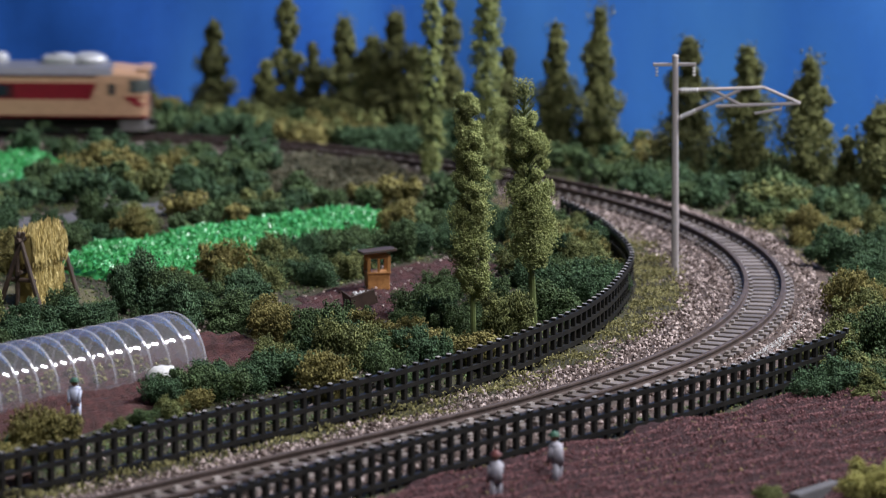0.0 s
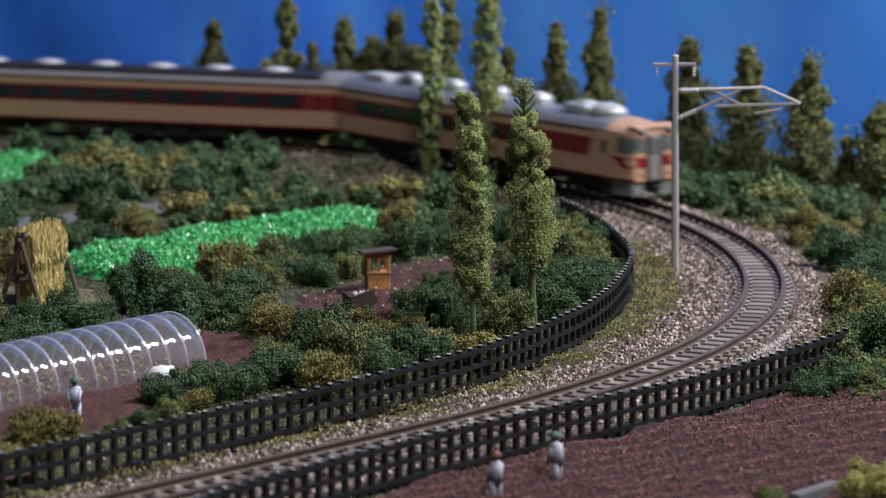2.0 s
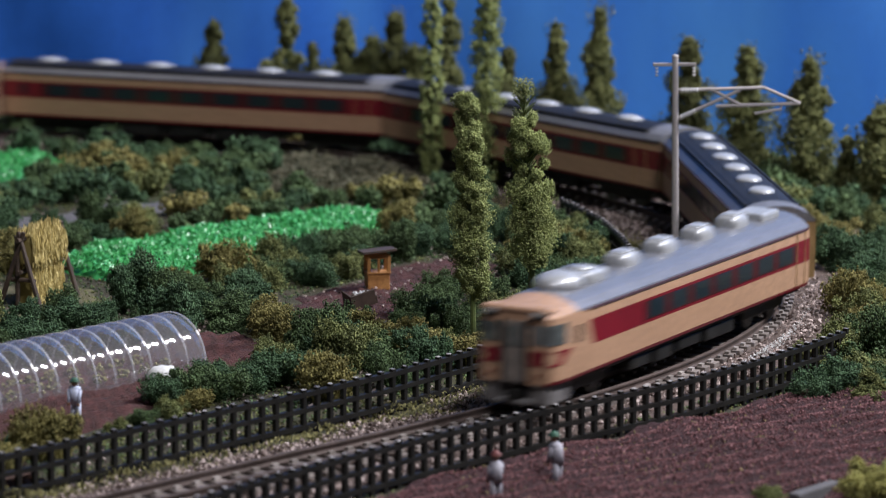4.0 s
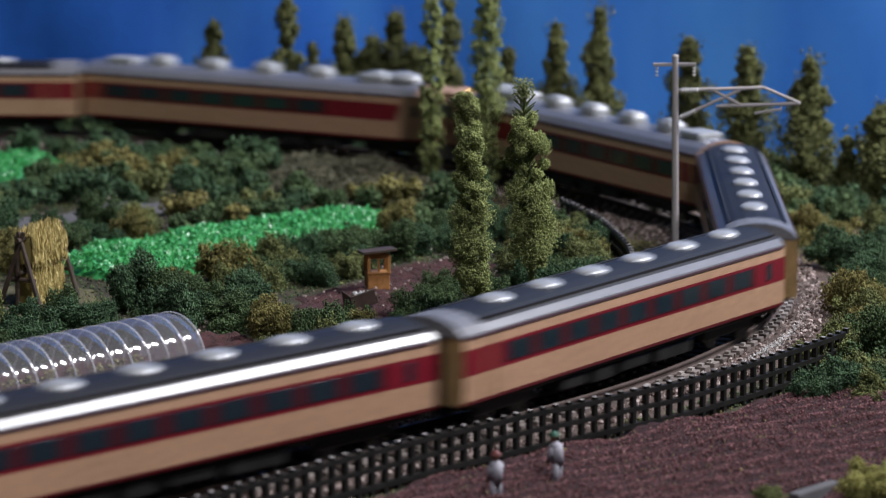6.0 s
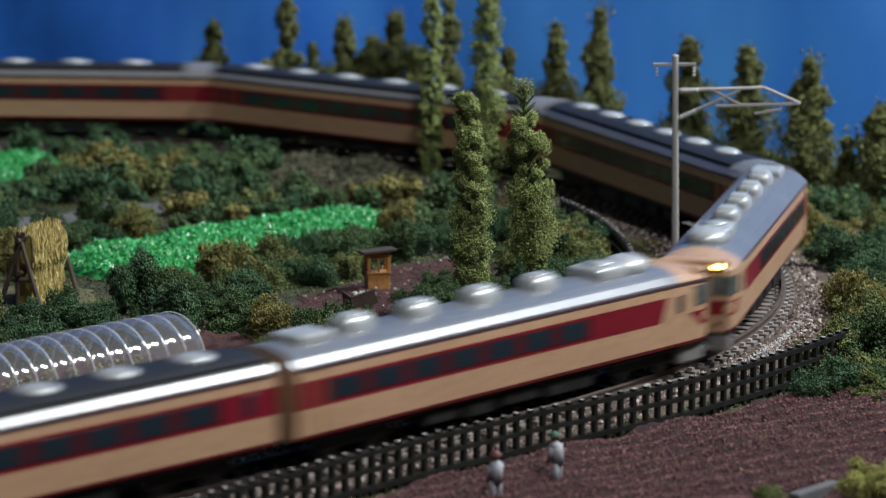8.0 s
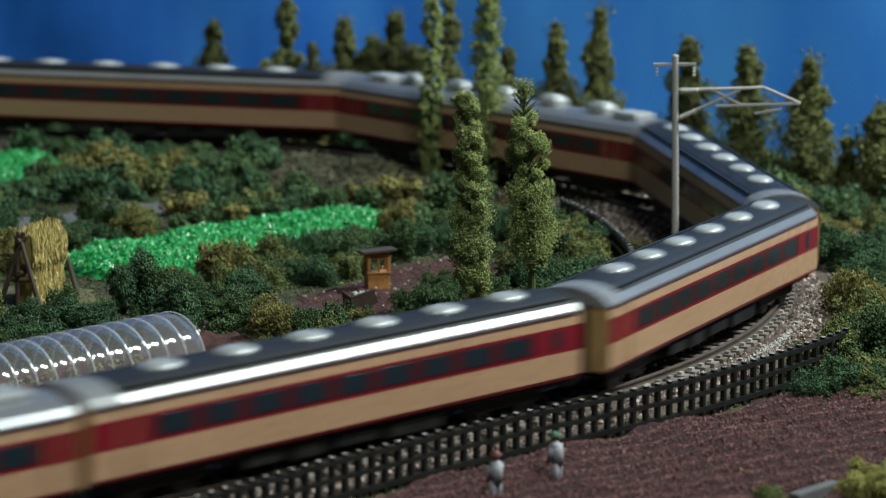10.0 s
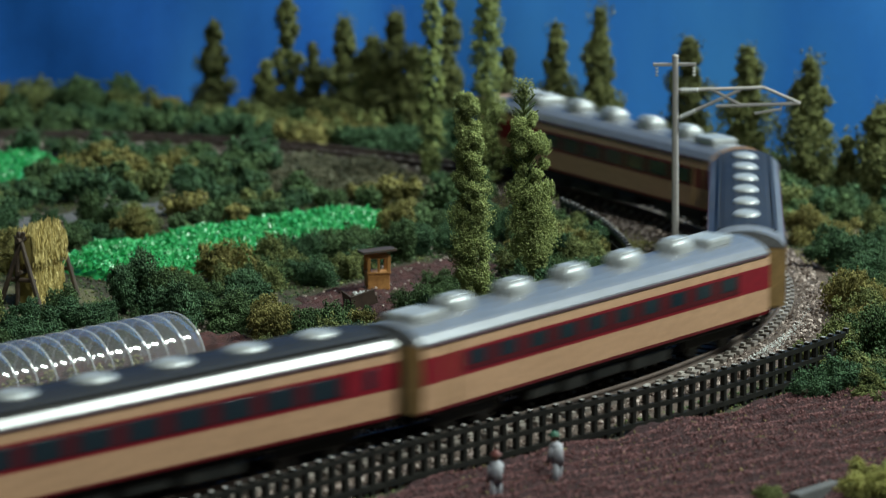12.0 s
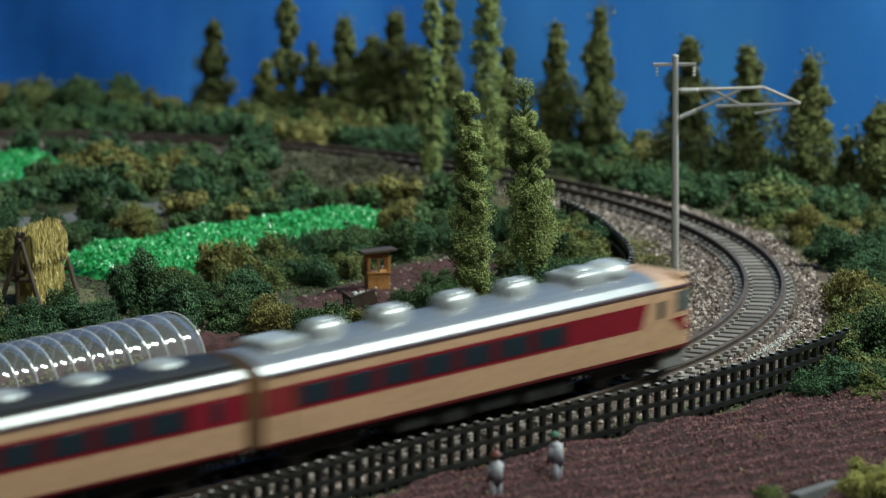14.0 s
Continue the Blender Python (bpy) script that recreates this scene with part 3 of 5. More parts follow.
def fence(name, path, label, gap):
    """path: places (x, y) from end to end; posts at even steps, three rails."""
    p = np.asarray(path, float)
    for _ in range(3):  # round the corners off
        p = np.vstack([p[:1], np.stack([0.75 * p[:-1] + 0.25 * p[1:], 0.25 * p[:-1] + 0.75 * p[1:]], 1).reshape(-1, 2), p[-1:]])
    run = np.concatenate([[0], np.cumsum(np.hypot(*np.diff(p, axis=0).T))])
    top = new(name)
    tagged(top, label, "fence", group="lineside fences")
    bm = bmesh.new()
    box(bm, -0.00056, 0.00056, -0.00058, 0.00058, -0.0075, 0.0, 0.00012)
    # upward faces of the post get the paler grey
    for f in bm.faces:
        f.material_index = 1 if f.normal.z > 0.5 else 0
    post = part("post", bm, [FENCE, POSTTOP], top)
    steps = np.arange(0.001, run[-1], gap)
    hi = 0.0102
    first = True
    for d in steps:
        x, y = np.interp(d, run, p[:, 0]), np.interp(d, run, p[:, 1])
        e = min(d + 0.002, run[-1])
        h = math.atan2(np.interp(e, run, p[:, 1]) - np.interp(e - 0.004, run, p[:, 1]), np.interp(e, run, p[:, 0]) - np.interp(e - 0.004, run, p[:, 0]))
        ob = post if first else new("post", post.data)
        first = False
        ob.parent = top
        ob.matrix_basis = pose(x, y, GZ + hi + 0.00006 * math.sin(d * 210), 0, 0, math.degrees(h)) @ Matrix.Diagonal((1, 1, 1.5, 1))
    d = np.arange(0, run[-1], 0.004)
    x, y = np.interp(d, run, p[:, 0]), np.interp(d, run, p[:, 1])
    tx, ty = np.gradient(x), np.gradient(y)
    ln = np.hypot(tx, ty)
    nx, ny = -ty / ln, tx / ln
    for z, w, t in ((hi - 0.0012, 0.00066, 0.0011), (hi - 0.0047, 0.00066, 0.0010), (hi - 0.0084, 0.00066, 0.0011)):
        v = []
        for b, u in ((-w, -t / 2), (w, -t / 2), (w, t / 2), (-w, t / 2)):
            v.append(np.stack([x + nx * b, y + ny * b, GZ + z + u + 0.00006 * np.sin(d * 210)], -1))
        v = np.stack(v, 1).reshape(-1, 3)
        n = len(d)
        f = [(i * 4 + j, i * 4 + (j + 1) % 4, i * 4 + 4 + (j + 1) % 4, i * 4 + 4 + j) for i in range(n - 1) for j in range(4)]
        mesh_ob("fence_rail", v, f + [(3, 2, 1, 0), (n * 4 - 4, n * 4 - 3, n * 4 - 2, n * 4 - 1)], FENCE, top)
    return top


# ---- the train
CAR = 0.1420
PITCH = 0.1460


def body_section(x, w, drop, lift=0.0):
    """Half section of the shell from sill to eave, then roof to crown, at the station x; w narrows it, drop lowers the roof."""
    side = [(9.35, 6.6), (9.6, 7.4), (9.65, 12.9), (9.65, 18.6), (9.45, 21.1)]
    roof = [(9.45, 21.1), (9.28, 21.6), (7.9, 22.95), (7.2, 23.4), (5.3, 24.25), (2.8, 24.85), (0.0, 25.05)]
    k = 1.0 - drop
    return ([(x, y * w / 1000, z / 1000) for y, z in side],
            [(x, y * w / 1000, (21.1 + (z - 21.1) * k) / 1000) for y, z in roof])


def loft(rows, slots, caps):
    """Faces between rows of points, mirrored to both sides."""
    v, f, m = [], [], []
    k = len(rows[0])
    for mirror in (1, -1):
        o = len(v)
        for r in rows:
            v += [(x, y * mirror, z) for x, y, z in r]
        for i in range(len(rows) - 1):
            for j in range(k - 1):
                q = [o + i * k + j, o + i * k + j + 1, o + (i + 1) * k + j + 1, o + (i + 1) * k + j]
                f.append(q if mirror < 0 else q[::-1])
                m.append(slots(i, j))
    for i in caps:
        a = [i * k + j for j in range(k)]
        b = [len(rows) * k + i * k + j for j in range(k)]
        for j in range(k - 1):
            q = [a[j], a[j + 1], b[j + 1], b[j]]
            f.append(q if i == 0 else q[::-1])
            m.append(slots(-1, j))
    return v, f, m


def bogie(parent, x):
    b = part("bogie", box(box(box(bmesh.new(), x - 0.0125, x + 0.0125, -0.0062, -0.0050, 0.0024, 0.0050, 0.0004),
                              x - 0.0125, x + 0.0125, 0.0050, 0.0062, 0.0024, 0.0050, 0.0004),
                          x - 0.0035, x + 0.0035, -0.0058, 0.0058, 0.0035, 0.0062, 0.0004), UNDER, parent, "black plastic bogie frame")
    for ax in (-0.007, 0.007):
        bm = bmesh.new()
        rod(bm, (x + ax, -0.0050, 0.0028), (x + ax, 0.0050, 0.0028), 0.0006)
        for y in (-0.0047, 0.0047):
            rod(bm, (x + ax, y - 0.0007, 0.0028), (x + ax, y + 0.0007, 0.0028), 0.0028, n=20)
        part("wheelset", bm, WHEEL, b, "dark metal wheelset")


def vent_mesh(kind):
    bm = bmesh.new()
    if kind == "low":
        ball(bm, (0, 0, 0), (0.0046, 0.0036, 0.0014), sub=3)
        rod(bm, (0, 0, -0.0012), (0, 0, 0.0001), 0.0036, n=20)
    elif kind == "drum":
        box(bm, -0.0046, 0.0046, -0.0033, 0.0033, -0.0045, 0.0025, 0.0021)
        box(bm, -0.0030, 0.0030, -0.0020, 0.0020, 0.0020, 0.0027, 0.0003)
    elif kind == "big":
        box(bm, -0.0105, 0.0005, -0.0048, 0.0048, -0.0015, 0.0020, 0.0011)
        ball(bm, (0.0050, 0, 0.0002), (0.0066, 0.0052, 0.0030), sub=3)
        rod(bm, (-0.005, 0, 0.0019), (-0.005, 0, 0.0025), 0.0034, n=20)
    else:
        box(bm, -0.0055, 0.0055, -0.0042, 0.0042, -0.0015, 0.0012, 0.0008)
    return bm


def windows(parent, xs, w, z0=0.0139, z1=0.0178):
    """Dark panes in the red band on both sides; each pane sits in the wall, a little proud of it."""
    bm = bmesh.new()
    box(bm, -w / 2, w / 2, -0.0002, 0.00012, z0, z1, 0.00011)
    master = None
    if len(xs) > 1:
        for side in (1, -1):
            part("window_strip", box(bmesh.new(), min(xs) - w * 0.75, max(xs) + w * 0.75, side * 0.00965 - 0.0001, side * 0.00965 + 0.00006, 0.0136, 0.0180), MAROON, parent, "dark maroon strip between the windows")
    for side in (1, -1):
        for x in xs:
            if master is None:
                ob = master = part("window", bm, PANE, parent, "dark glossy window pane")
            else:
                ob = new("window", master.data)
                ob.parent = parent
            ob.matrix_basis = Matrix.Translation((x, side * 0.00965, 0)) @ (Matrix() if side > 0 else pose(0, 0, 0, 0, 0, 180))


def car(kind, lit=False, facing=1):
    """kind: 'cab', 'coach' (black roof) or 'diner' (silver roof). The nose of a cab car points along +x, or -x when facing is -1."""
    top = new("railway_carriage")
    half = CAR / 2
    cab = kind == "cab"
    stations = [(-half, 1.0, 0.0)]
    if cab:
        stations += [(half - x, w, d) for x, w, d in ((0.0195, 1.0, 0.0), (0.0165, 1.0, 0.0), (0.012, 1.0, 0.10), (0.008, 1.0, 0.22), (0.0045, 0.99, 0.32),
                                                      (0.0020, 0.965, 0.40), (0.0006, 0.91, 0.45), (0.0, 0.84, 0.48))]
    else:
        stations += [(half, 1.0, 0.0)]
    if facing < 0:
        stations = [(-x, w, d) for x, w, d in stations[::-1]]
    sec = [body_section(x, w, d) for x, w, d in stations]
    lower = [a for a, b in sec]
    roof = [b for a, b in sec]

    def side_slot(i, j):
        if i < 0:
            return 2 if not cab else 0
        x = (stations[i][0] + stations[i + 1][0]) / 2 * facing
        if j == 0:
            return 1
        if j == 2:
            return 0 if cab and x > half - 0.0194 else 1
        return 0
    caps = (0, len(sec) - 1)
    v, f, m = loft(lower, side_slot, caps)
    mesh_ob("body", v, f, [CREAM, RED, GANGWAY], top, slots=m)

    def roof_slot(i, j):
        x = 0 if i < 0 else (stations[i][0] + stations[i + 1][0]) / 2 * facing
        if cab and (x > half - 0.011 or i < 0):
            return 1
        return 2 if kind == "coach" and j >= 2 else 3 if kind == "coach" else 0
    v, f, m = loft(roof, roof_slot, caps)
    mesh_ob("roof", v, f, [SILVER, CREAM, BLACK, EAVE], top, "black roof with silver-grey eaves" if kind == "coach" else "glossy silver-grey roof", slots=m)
    for side in (1, -1):
        part("gutter", box(bmesh.new(), -half + 0.001, half - (0.017 if cab and facing > 0 else 0.001), side * 0.0095 - 0.0002, side * 0.0095 + 0.00022, 0.0208, 0.0213), GUTTER, top, "thin dark gutter line under the roof")
    # underframe with equipment boxes
    bm = box(bmesh.new(), -half + 0.002, half - 0.004, -0.0080, 0.0080, 0.0052, 0.0070, 0.0003)
    part("underframe", bm, UNDER, top, "black plastic underframe")
    for k, (a, b) in enumerate(((-0.028, -0.012), (-0.009, 0.004), (0.007, 0.016), (0.019, 0.029))):
        part("equipment_box", box(bmesh.new(), a, b, -0.0083, 0.0083, 0.0020 + 0.0005 * (k % 2), 0.0054, 0.0005), UNDER, top)
    for x in (-0.050, 0.050):
        bogie(top, x)
    # ends: gangway bellows and couplers
    for e in (-1, 1):
        if cab and e == facing:
            continue
        part("gangway", box(bmesh.new(), e * half - 0.0014, e * half + 0.0014, -0.0044, 0.0044, 0.0068, 0.0215, 0.0003), UNDER, top, "black gangway bellows at the carriage end")
    for e in (-1, 1):
        part("coupler", box(bmesh.new(), e * (half + 0.0005) - 0.0014, e * (half + 0.0005) + 0.0014, -0.0012, 0.0012, 0.0030, 0.0052, 0.0003), UNDER, top)
    if kind == "coach":
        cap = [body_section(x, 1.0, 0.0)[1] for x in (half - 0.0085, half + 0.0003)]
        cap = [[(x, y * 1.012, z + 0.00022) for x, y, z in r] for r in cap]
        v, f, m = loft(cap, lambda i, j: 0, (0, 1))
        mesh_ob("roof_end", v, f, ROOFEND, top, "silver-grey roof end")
        for y in (-0.0069, 0.0069):
            part("roof_rib", box(bmesh.new(), -half + 0.001, half - 0.009, y - 0.0003, y + 0.0003, 0.0233, 0.0241, 0.0001), BLACK, top, "raised black edge rib")
    # ventilators
    if cab:
        spots = [("big", 0.026), ("drum", 0.053), ("drum", 0.0735), ("drum", 0.0945), ("drum", 0.1150), ("box", 0.130)]
    elif kind == "diner":
        spots = [("box", 0.010)] + [("drum", 0.024 + 0.0225 * i) for i in range(5)] + [("box", 0.128)]
    else:
        spots = [("low", 0.0265 + 0.0203 * i) for i in range(6)]
    masters = {}
    for kd, d in spots:
        if kd not in masters:
            ob = masters[kd] = part("roof_vent", vent_mesh(kd), VENT, top, "silver roof ventilator", smooth=(kd != "box"))
        else:
            ob = new("roof_vent", masters[kd].data)
            ob.parent = top
        z = 0.0248 if kd == "low" else 0.0254
        if kd == "big":
            z = 0.0251
        ob.matrix_basis = pose((half - d) * facing, 0, z, 0, 0, 0 if facing > 0 else 180)
    # windows and doors
    if cab:
        windows(top, [facing * (half - x) for x in (0.052, 0.0645, 0.077, 0.0895, 0.102, 0.1145, 0.127)], 0.0088)
    elif kind == "diner":
        windows(top, [-0.052 + 0.0115 * i for i in range(10)], 0.0066, 0.0148)
    else:
        windows(top, [-0.0495 + 0.01235 * i for i in range(9)], 0.0086)
        windows(top, [-0.063], 0.0026)
    door_x = [facing * (half - 0.1365)] if cab else [0.0615]
    for x in door_x:
        for side in (1, -1):
            for e in (-0.0026, 0.0026):
                part("door_edge", box(bmesh.new(), x + e - 0.00012, x + e + 0.00012, side * 0.00972 - 0.0001, side * 0.00972 + 0.0001, 0.0076, 0.0208), GANGWAY, top)
    if cab:
        front(top, half, facing, lit)
    lab = {"cab": "cream and red express driving carriage with silver roof", "coach": "cream and red express coach with black roof",
           "diner": "cream and red dining carriage with silver roof and round vents"}[kind]
    return tagged(top, lab, "train carriage", group="carriages of the express train")


def front(top, half, facing, lit):
    """The driving end: wrap-round panes, gangway door, lamps, whiskers, skirt."""
    turn = Matrix() if facing > 0 else pose(0, 0, 0, 0, 0, 180)

    def put(ob):
        ob.matrix_basis = turn
        return ob

    def shell(name, z0, z1, a0, a1, out, material, label="", shear=0.0):
        """A strip that follows the rounded nose in plan, from the angle a0 to a1 along it."""
        st = [(half - x, w) for x, w in ((0.0, 0.30), (0.0, 0.84), (0.0006, 0.91), (0.0020, 0.965), (0.0045, 0.99), (0.008, 1.0), (0.012, 1.0), (0.0165, 1.0), (0.026, 1.0))]
        d = np.concatenate([[0], np.cumsum([math.hypot(b[0] - a[0], (b[1] - a[1]) * 0.00965) for a, b in zip(st, st[1:])])])
        t = np.linspace(a0, a1, 12)
        for side in (1, -1):
            v = []
            for k, q in enumerate(t):
                for z, sh in ((z0, 0.0), (z1, shear)):
                    u = q + sh * (k / 11.0)
                    x = np.interp(u, d, [s[0] for s in st])
                    y = np.interp(u, d, [s[1] for s in st]) * 0.00965
                    e = 0.0004
                    dx = np.interp(u + e, d, [s[0] for s in st]) - np.interp(u - e, d, [s[0] for s in st])
                    dy = (np.interp(u + e, d, [s[1] for s in st]) - np.interp(u - e, d, [s[1] for s in st])) * 0.00965
                    ln = math.hypot(dx, dy) or 1
                    for o in (-0.0003, out):
                        v.append((x + dy / ln * o, (y - dx / ln * o) * side, z))
            f = []
            for k in range(11):
                a = k * 4
                f += [(a + 1, a + 3, a + 7, a + 5), (a, a + 4, a + 6, a + 2), (a + 2, a + 6, a + 7, a + 3), (a, a + 1, a + 5, a + 4)]
            f += [(0, 2, 3, 1), (44, 45, 47, 46)]
            put(mesh_ob(name, v, f, material, top, label))
    shell("windscreen", 0.0154, 0.0199, 0.0012, 0.0118, 0.00012, SCREEN, "grey wrap-round cab windscreen")
    shell("red_whisker", 0.0108, 0.0140, 0.0010, 0.0096, 0.00012, RED, "red stripe on the cab front", 0.0046)
    for side in (1, -1):
        y, z0, z1 = side * 0.00965, 0.0129, 0.0186
        v = [(half - 0.0195, y + o, z0) for o in (-0.0001, 0.0001)] + [(half - 0.0195, y + o, z1) for o in (-0.0001, 0.0001)] + [(half - 0.0172, y + o, z1) for o in (-0.0001, 0.0001)]
        put(mesh_ob("red_wedge", v, [(0, 2, 4), (1, 5, 3), (0, 4, 5, 1), (0, 1, 3, 2), (2, 3, 5, 4)], RED, top, "slanting end of the red window band"))
    shell("cab_window", 0.0146, 0.0184, 0.0168, 0.0188, 0.00012, PANE, "small cab side window")
    put(part("gangway_door", box(bmesh.new(), half - 0.001, half + 0.0004, -0.0026, 0.0026, 0.0066, 0.0204, 0.0003), DOORGREY, top, "grey-beige front gangway door"))
    put(part("door_window", box(bmesh.new(), half + 0.0002, half + 0.00055, -0.0019, 0.0019, 0.0146, 0.0194, 0.0002), SCREEN, top))
    for y in (-0.0029, 0.0029):
        put(part("door_post", box(bmesh.new(), half - 0.001, half + 0.0006, y - 0.00042, y + 0.00042, 0.0066, 0.0206, 0.0001), UNDER, top, "dark door frame"))
    for side in (1, -1):
        put(part("lamp_housing", box(bmesh.new(), half - 0.0030, half + 0.0002, side * 0.0058 - 0.0017, side * 0.0058 + 0.0017, 0.0208, 0.0228, 0.0003), UNDER, top, "dark headlamp recess"))
        for e in (-0.0008, 0.0008):
            put(part("headlamp", rod(bmesh.new(), (half - 0.001, side * 0.0058 + e, 0.0222), (half + 0.0010, side * 0.0058 + e, 0.0222), 0.00062, n=14),
                     LAMP_ON if lit else LAMP_OFF, top, "glowing yellow headlamp" if lit else "unlit headlamp lens"))
        put(part("tail_lamp", rod(bmesh.new(), (half - 0.002, side * 0.0058, 0.0086), (half + 0.0004, side * 0.0058, 0.0086), 0.0006, 0.0005, n=14), TAIL, top, "round tail lamp"))
        put(part("skirt", box(bmesh.new(), half - 0.010, half - 0.0006, side * 0.0058 - 0.0024, side * 0.0058 + 0.0024, 0.0018, 0.0068, 0.0005), GREY, top, "grey skirt plate"))
    # cream visor over the windscreen
    bm = bmesh.new()
    box(bm, half - 0.0040, half + 0.0004, -0.0082, 0.0082, 0.0220, 0.0236, 0.0008)
    put(part("visor", bm, CREAM, top, "cream visor over the cab"))
    put(part("buffer_beam", box(bmesh.new(), half - 0.002, half + 0.0014, -0.0044, 0.0044, 0.0022, 0.0030, 0.0002), GREY, top))


CONSIST = [("cab", False, 1), ("coach", False, 1), ("coach", False, 1), ("coach", False, 1), ("cab", False, -1), ("cab", True, 1),
           ("coach", False, 1), ("coach", False, 1), ("coach", False, 1), ("diner", False, 1), ("coach", False, 1), ("cab", False, -1)]


def train():
    made, cars = {}, []
    for c in CONSIST:
        if c not in made:
            made[c] = car(*c)
            cars.append(made[c])
        else:
            cars.append(copy_thing(made[c], Matrix()))
    return cars


# how far the nose of the train has come along the line, second by second
WHEN = (0.0, 0.5, 1.0, 2.0, 3.0, 5.5, 6.5, 8.0, 10.5, 11.5, 12.5, 13.0, 13.5, 14.0)
RUN = (-0.3128, -0.2770, -0.2288, -0.0922, 0.0635, 0.4573, 0.6216, 0.8770, 1.3100, 1.4874, 1.6577, 1.7445, 1.8260, 1.9077)


def nose_at(t):
    slope = np.gradient(RUN, WHEN)
    i = int(np.clip(np.searchsorted(WHEN, t, "right") - 1, 0, len(WHEN) - 2))
    h = WHEN[i + 1] - WHEN[i]
    u = (t - WHEN[i]) / h
    return ((2 * u ** 3 - 3 * u * u + 1) * RUN[i] + (u ** 3 - 2 * u * u + u) * h * slope[i]
            + (3 * u * u - 2 * u ** 3) * RUN[i + 1] + (u ** 3 - u * u) * h * slope[i + 1])


def motions():
    for k, ob in enumerate(CARS):
        rows = []
        for t in np.arange(0.0, 14.01, 0.2):
            c = nose_at(t) - k * PITCH - CAR / 2
            ax, ay, _ = on_line(c + 0.052)
            bx, by, _ = on_line(c - 0.052)
            rows.append((float(t), pose((ax + bx) / 2, (ay + by) / 2, 0, 0, 0, math.degrees(math.atan2(ay - by, ax - bx)))))
        walk(ob, rows)


# ---- plants
def bush_mesh(name, seed, count, size, material, lobes=7):
    """A foam clump about 10 mm wide: lobes covered with small bits."""
    rng = np.random.RandomState(seed)
    cen = np.column_stack([rng.normal(0, 0.0027, lobes), rng.normal(0, 0.0027, lobes), rng.uniform(0.0006, 0.0058, lobes)])
    rad = rng.uniform(0.0008, 0.0023, lobes)
    share = rad ** 2 / np.sum(rad ** 2)
    pts = []
    for c, r, w in zip(cen, rad, share):
        d = rng.normal(0, 1, (int(count * w * 1.5), 3))
        d /= np.linalg.norm(d, axis=1)[:, None]
        lump = 1 + 0.30 * np.sin(d[:, 0] * 6 + seed) * np.sin(d[:, 1] * 7 + c[0] * 900) + 0.20 * np.sin(d[:, 2] * 11 + c[1] * 700)
        q = c + d * r * (lump * rng.uniform(0.80, 1.30, len(d)))[:, None]
        deep = np.min(np.linalg.norm(q[:, None] - cen[None], axis=2) / rad[None], axis=1)
        pts.append(q[(deep > 0.72) & (q[:, 2] > -0.0008)])
    pts = np.concatenate(pts)
    v1, f1 = crumbs(pts, rng.uniform(0.5, 1.4, len(pts)) * size, rng, (1.5, 0.85, 0.6), wild=0.6, four=True)
    cores = [crumbs(np.array([c]), r * 0.72, rng, wild=0.1) for c, r in zip(cen, rad)]
    v, f = joined([(v1, f1)] + cores)
    me = bpy.data.meshes.new(name)
    me.from_pydata(v.tolist(), [], f.tolist())
    me.shade_smooth()
    me.materials.append(material)
    return me


def free_of(x, y, pad):
    """Where bushes may stand: off the track, the fields, the road and the things."""
    s, b = off_line(x, y)
    inner = np.interp(s, (-0.2, -0.10), (0.0190, 0.0420))
    outer = np.interp(s, (-0.2, -0.05), (0.0165, 0.0215))
    ok = (b < -inner) | (b > outer + pad * 0.25)
    ok &= y < back_edge(x) - 0.002
    ok &= ~((b > 0) & (b < 0.060) & (s > 0.135))
    for poly, k in ((BOOTH_SOIL, 0.4), (HOUSE_SOIL, 0.15), (PADDY_A, 0.95), (PADDY_B, 0.9), (ROAD, 0.75), (FIELD, 0.2), (RACK_GROUND, 0.1)):
        ok &= inside(poly, x, y) < -pad * k
    ok &= np.hypot(x - 0.0634, y - 0.92) > 0.012
    ok &= np.hypot(x + 0.0205, y - 0.8640) > 0.013
    ok &= np.hypot(x - 0.0076, y - 0.8190) > 0.013
    ok &= np.hypot(x - 0.0228, y - 0.8440) > 0.013
    ok &= np.hypot(x + 0.0800, y - 0.7220) > 0.014
    ok &= ~((np.abs(x + 0.031) < 0.027) & (np.abs(y - 1.092) < 0.042))
    ok &= np.hypot(x + 0.0880, y - 0.8930) > 0.015
    ok &= np.hypot(x - (-0.1086), y - 0.8580) > 0.012
    ok &= ~((x > -0.080) & (x < -0.030) & (y < 0.795) & (b < 0))
    return ok


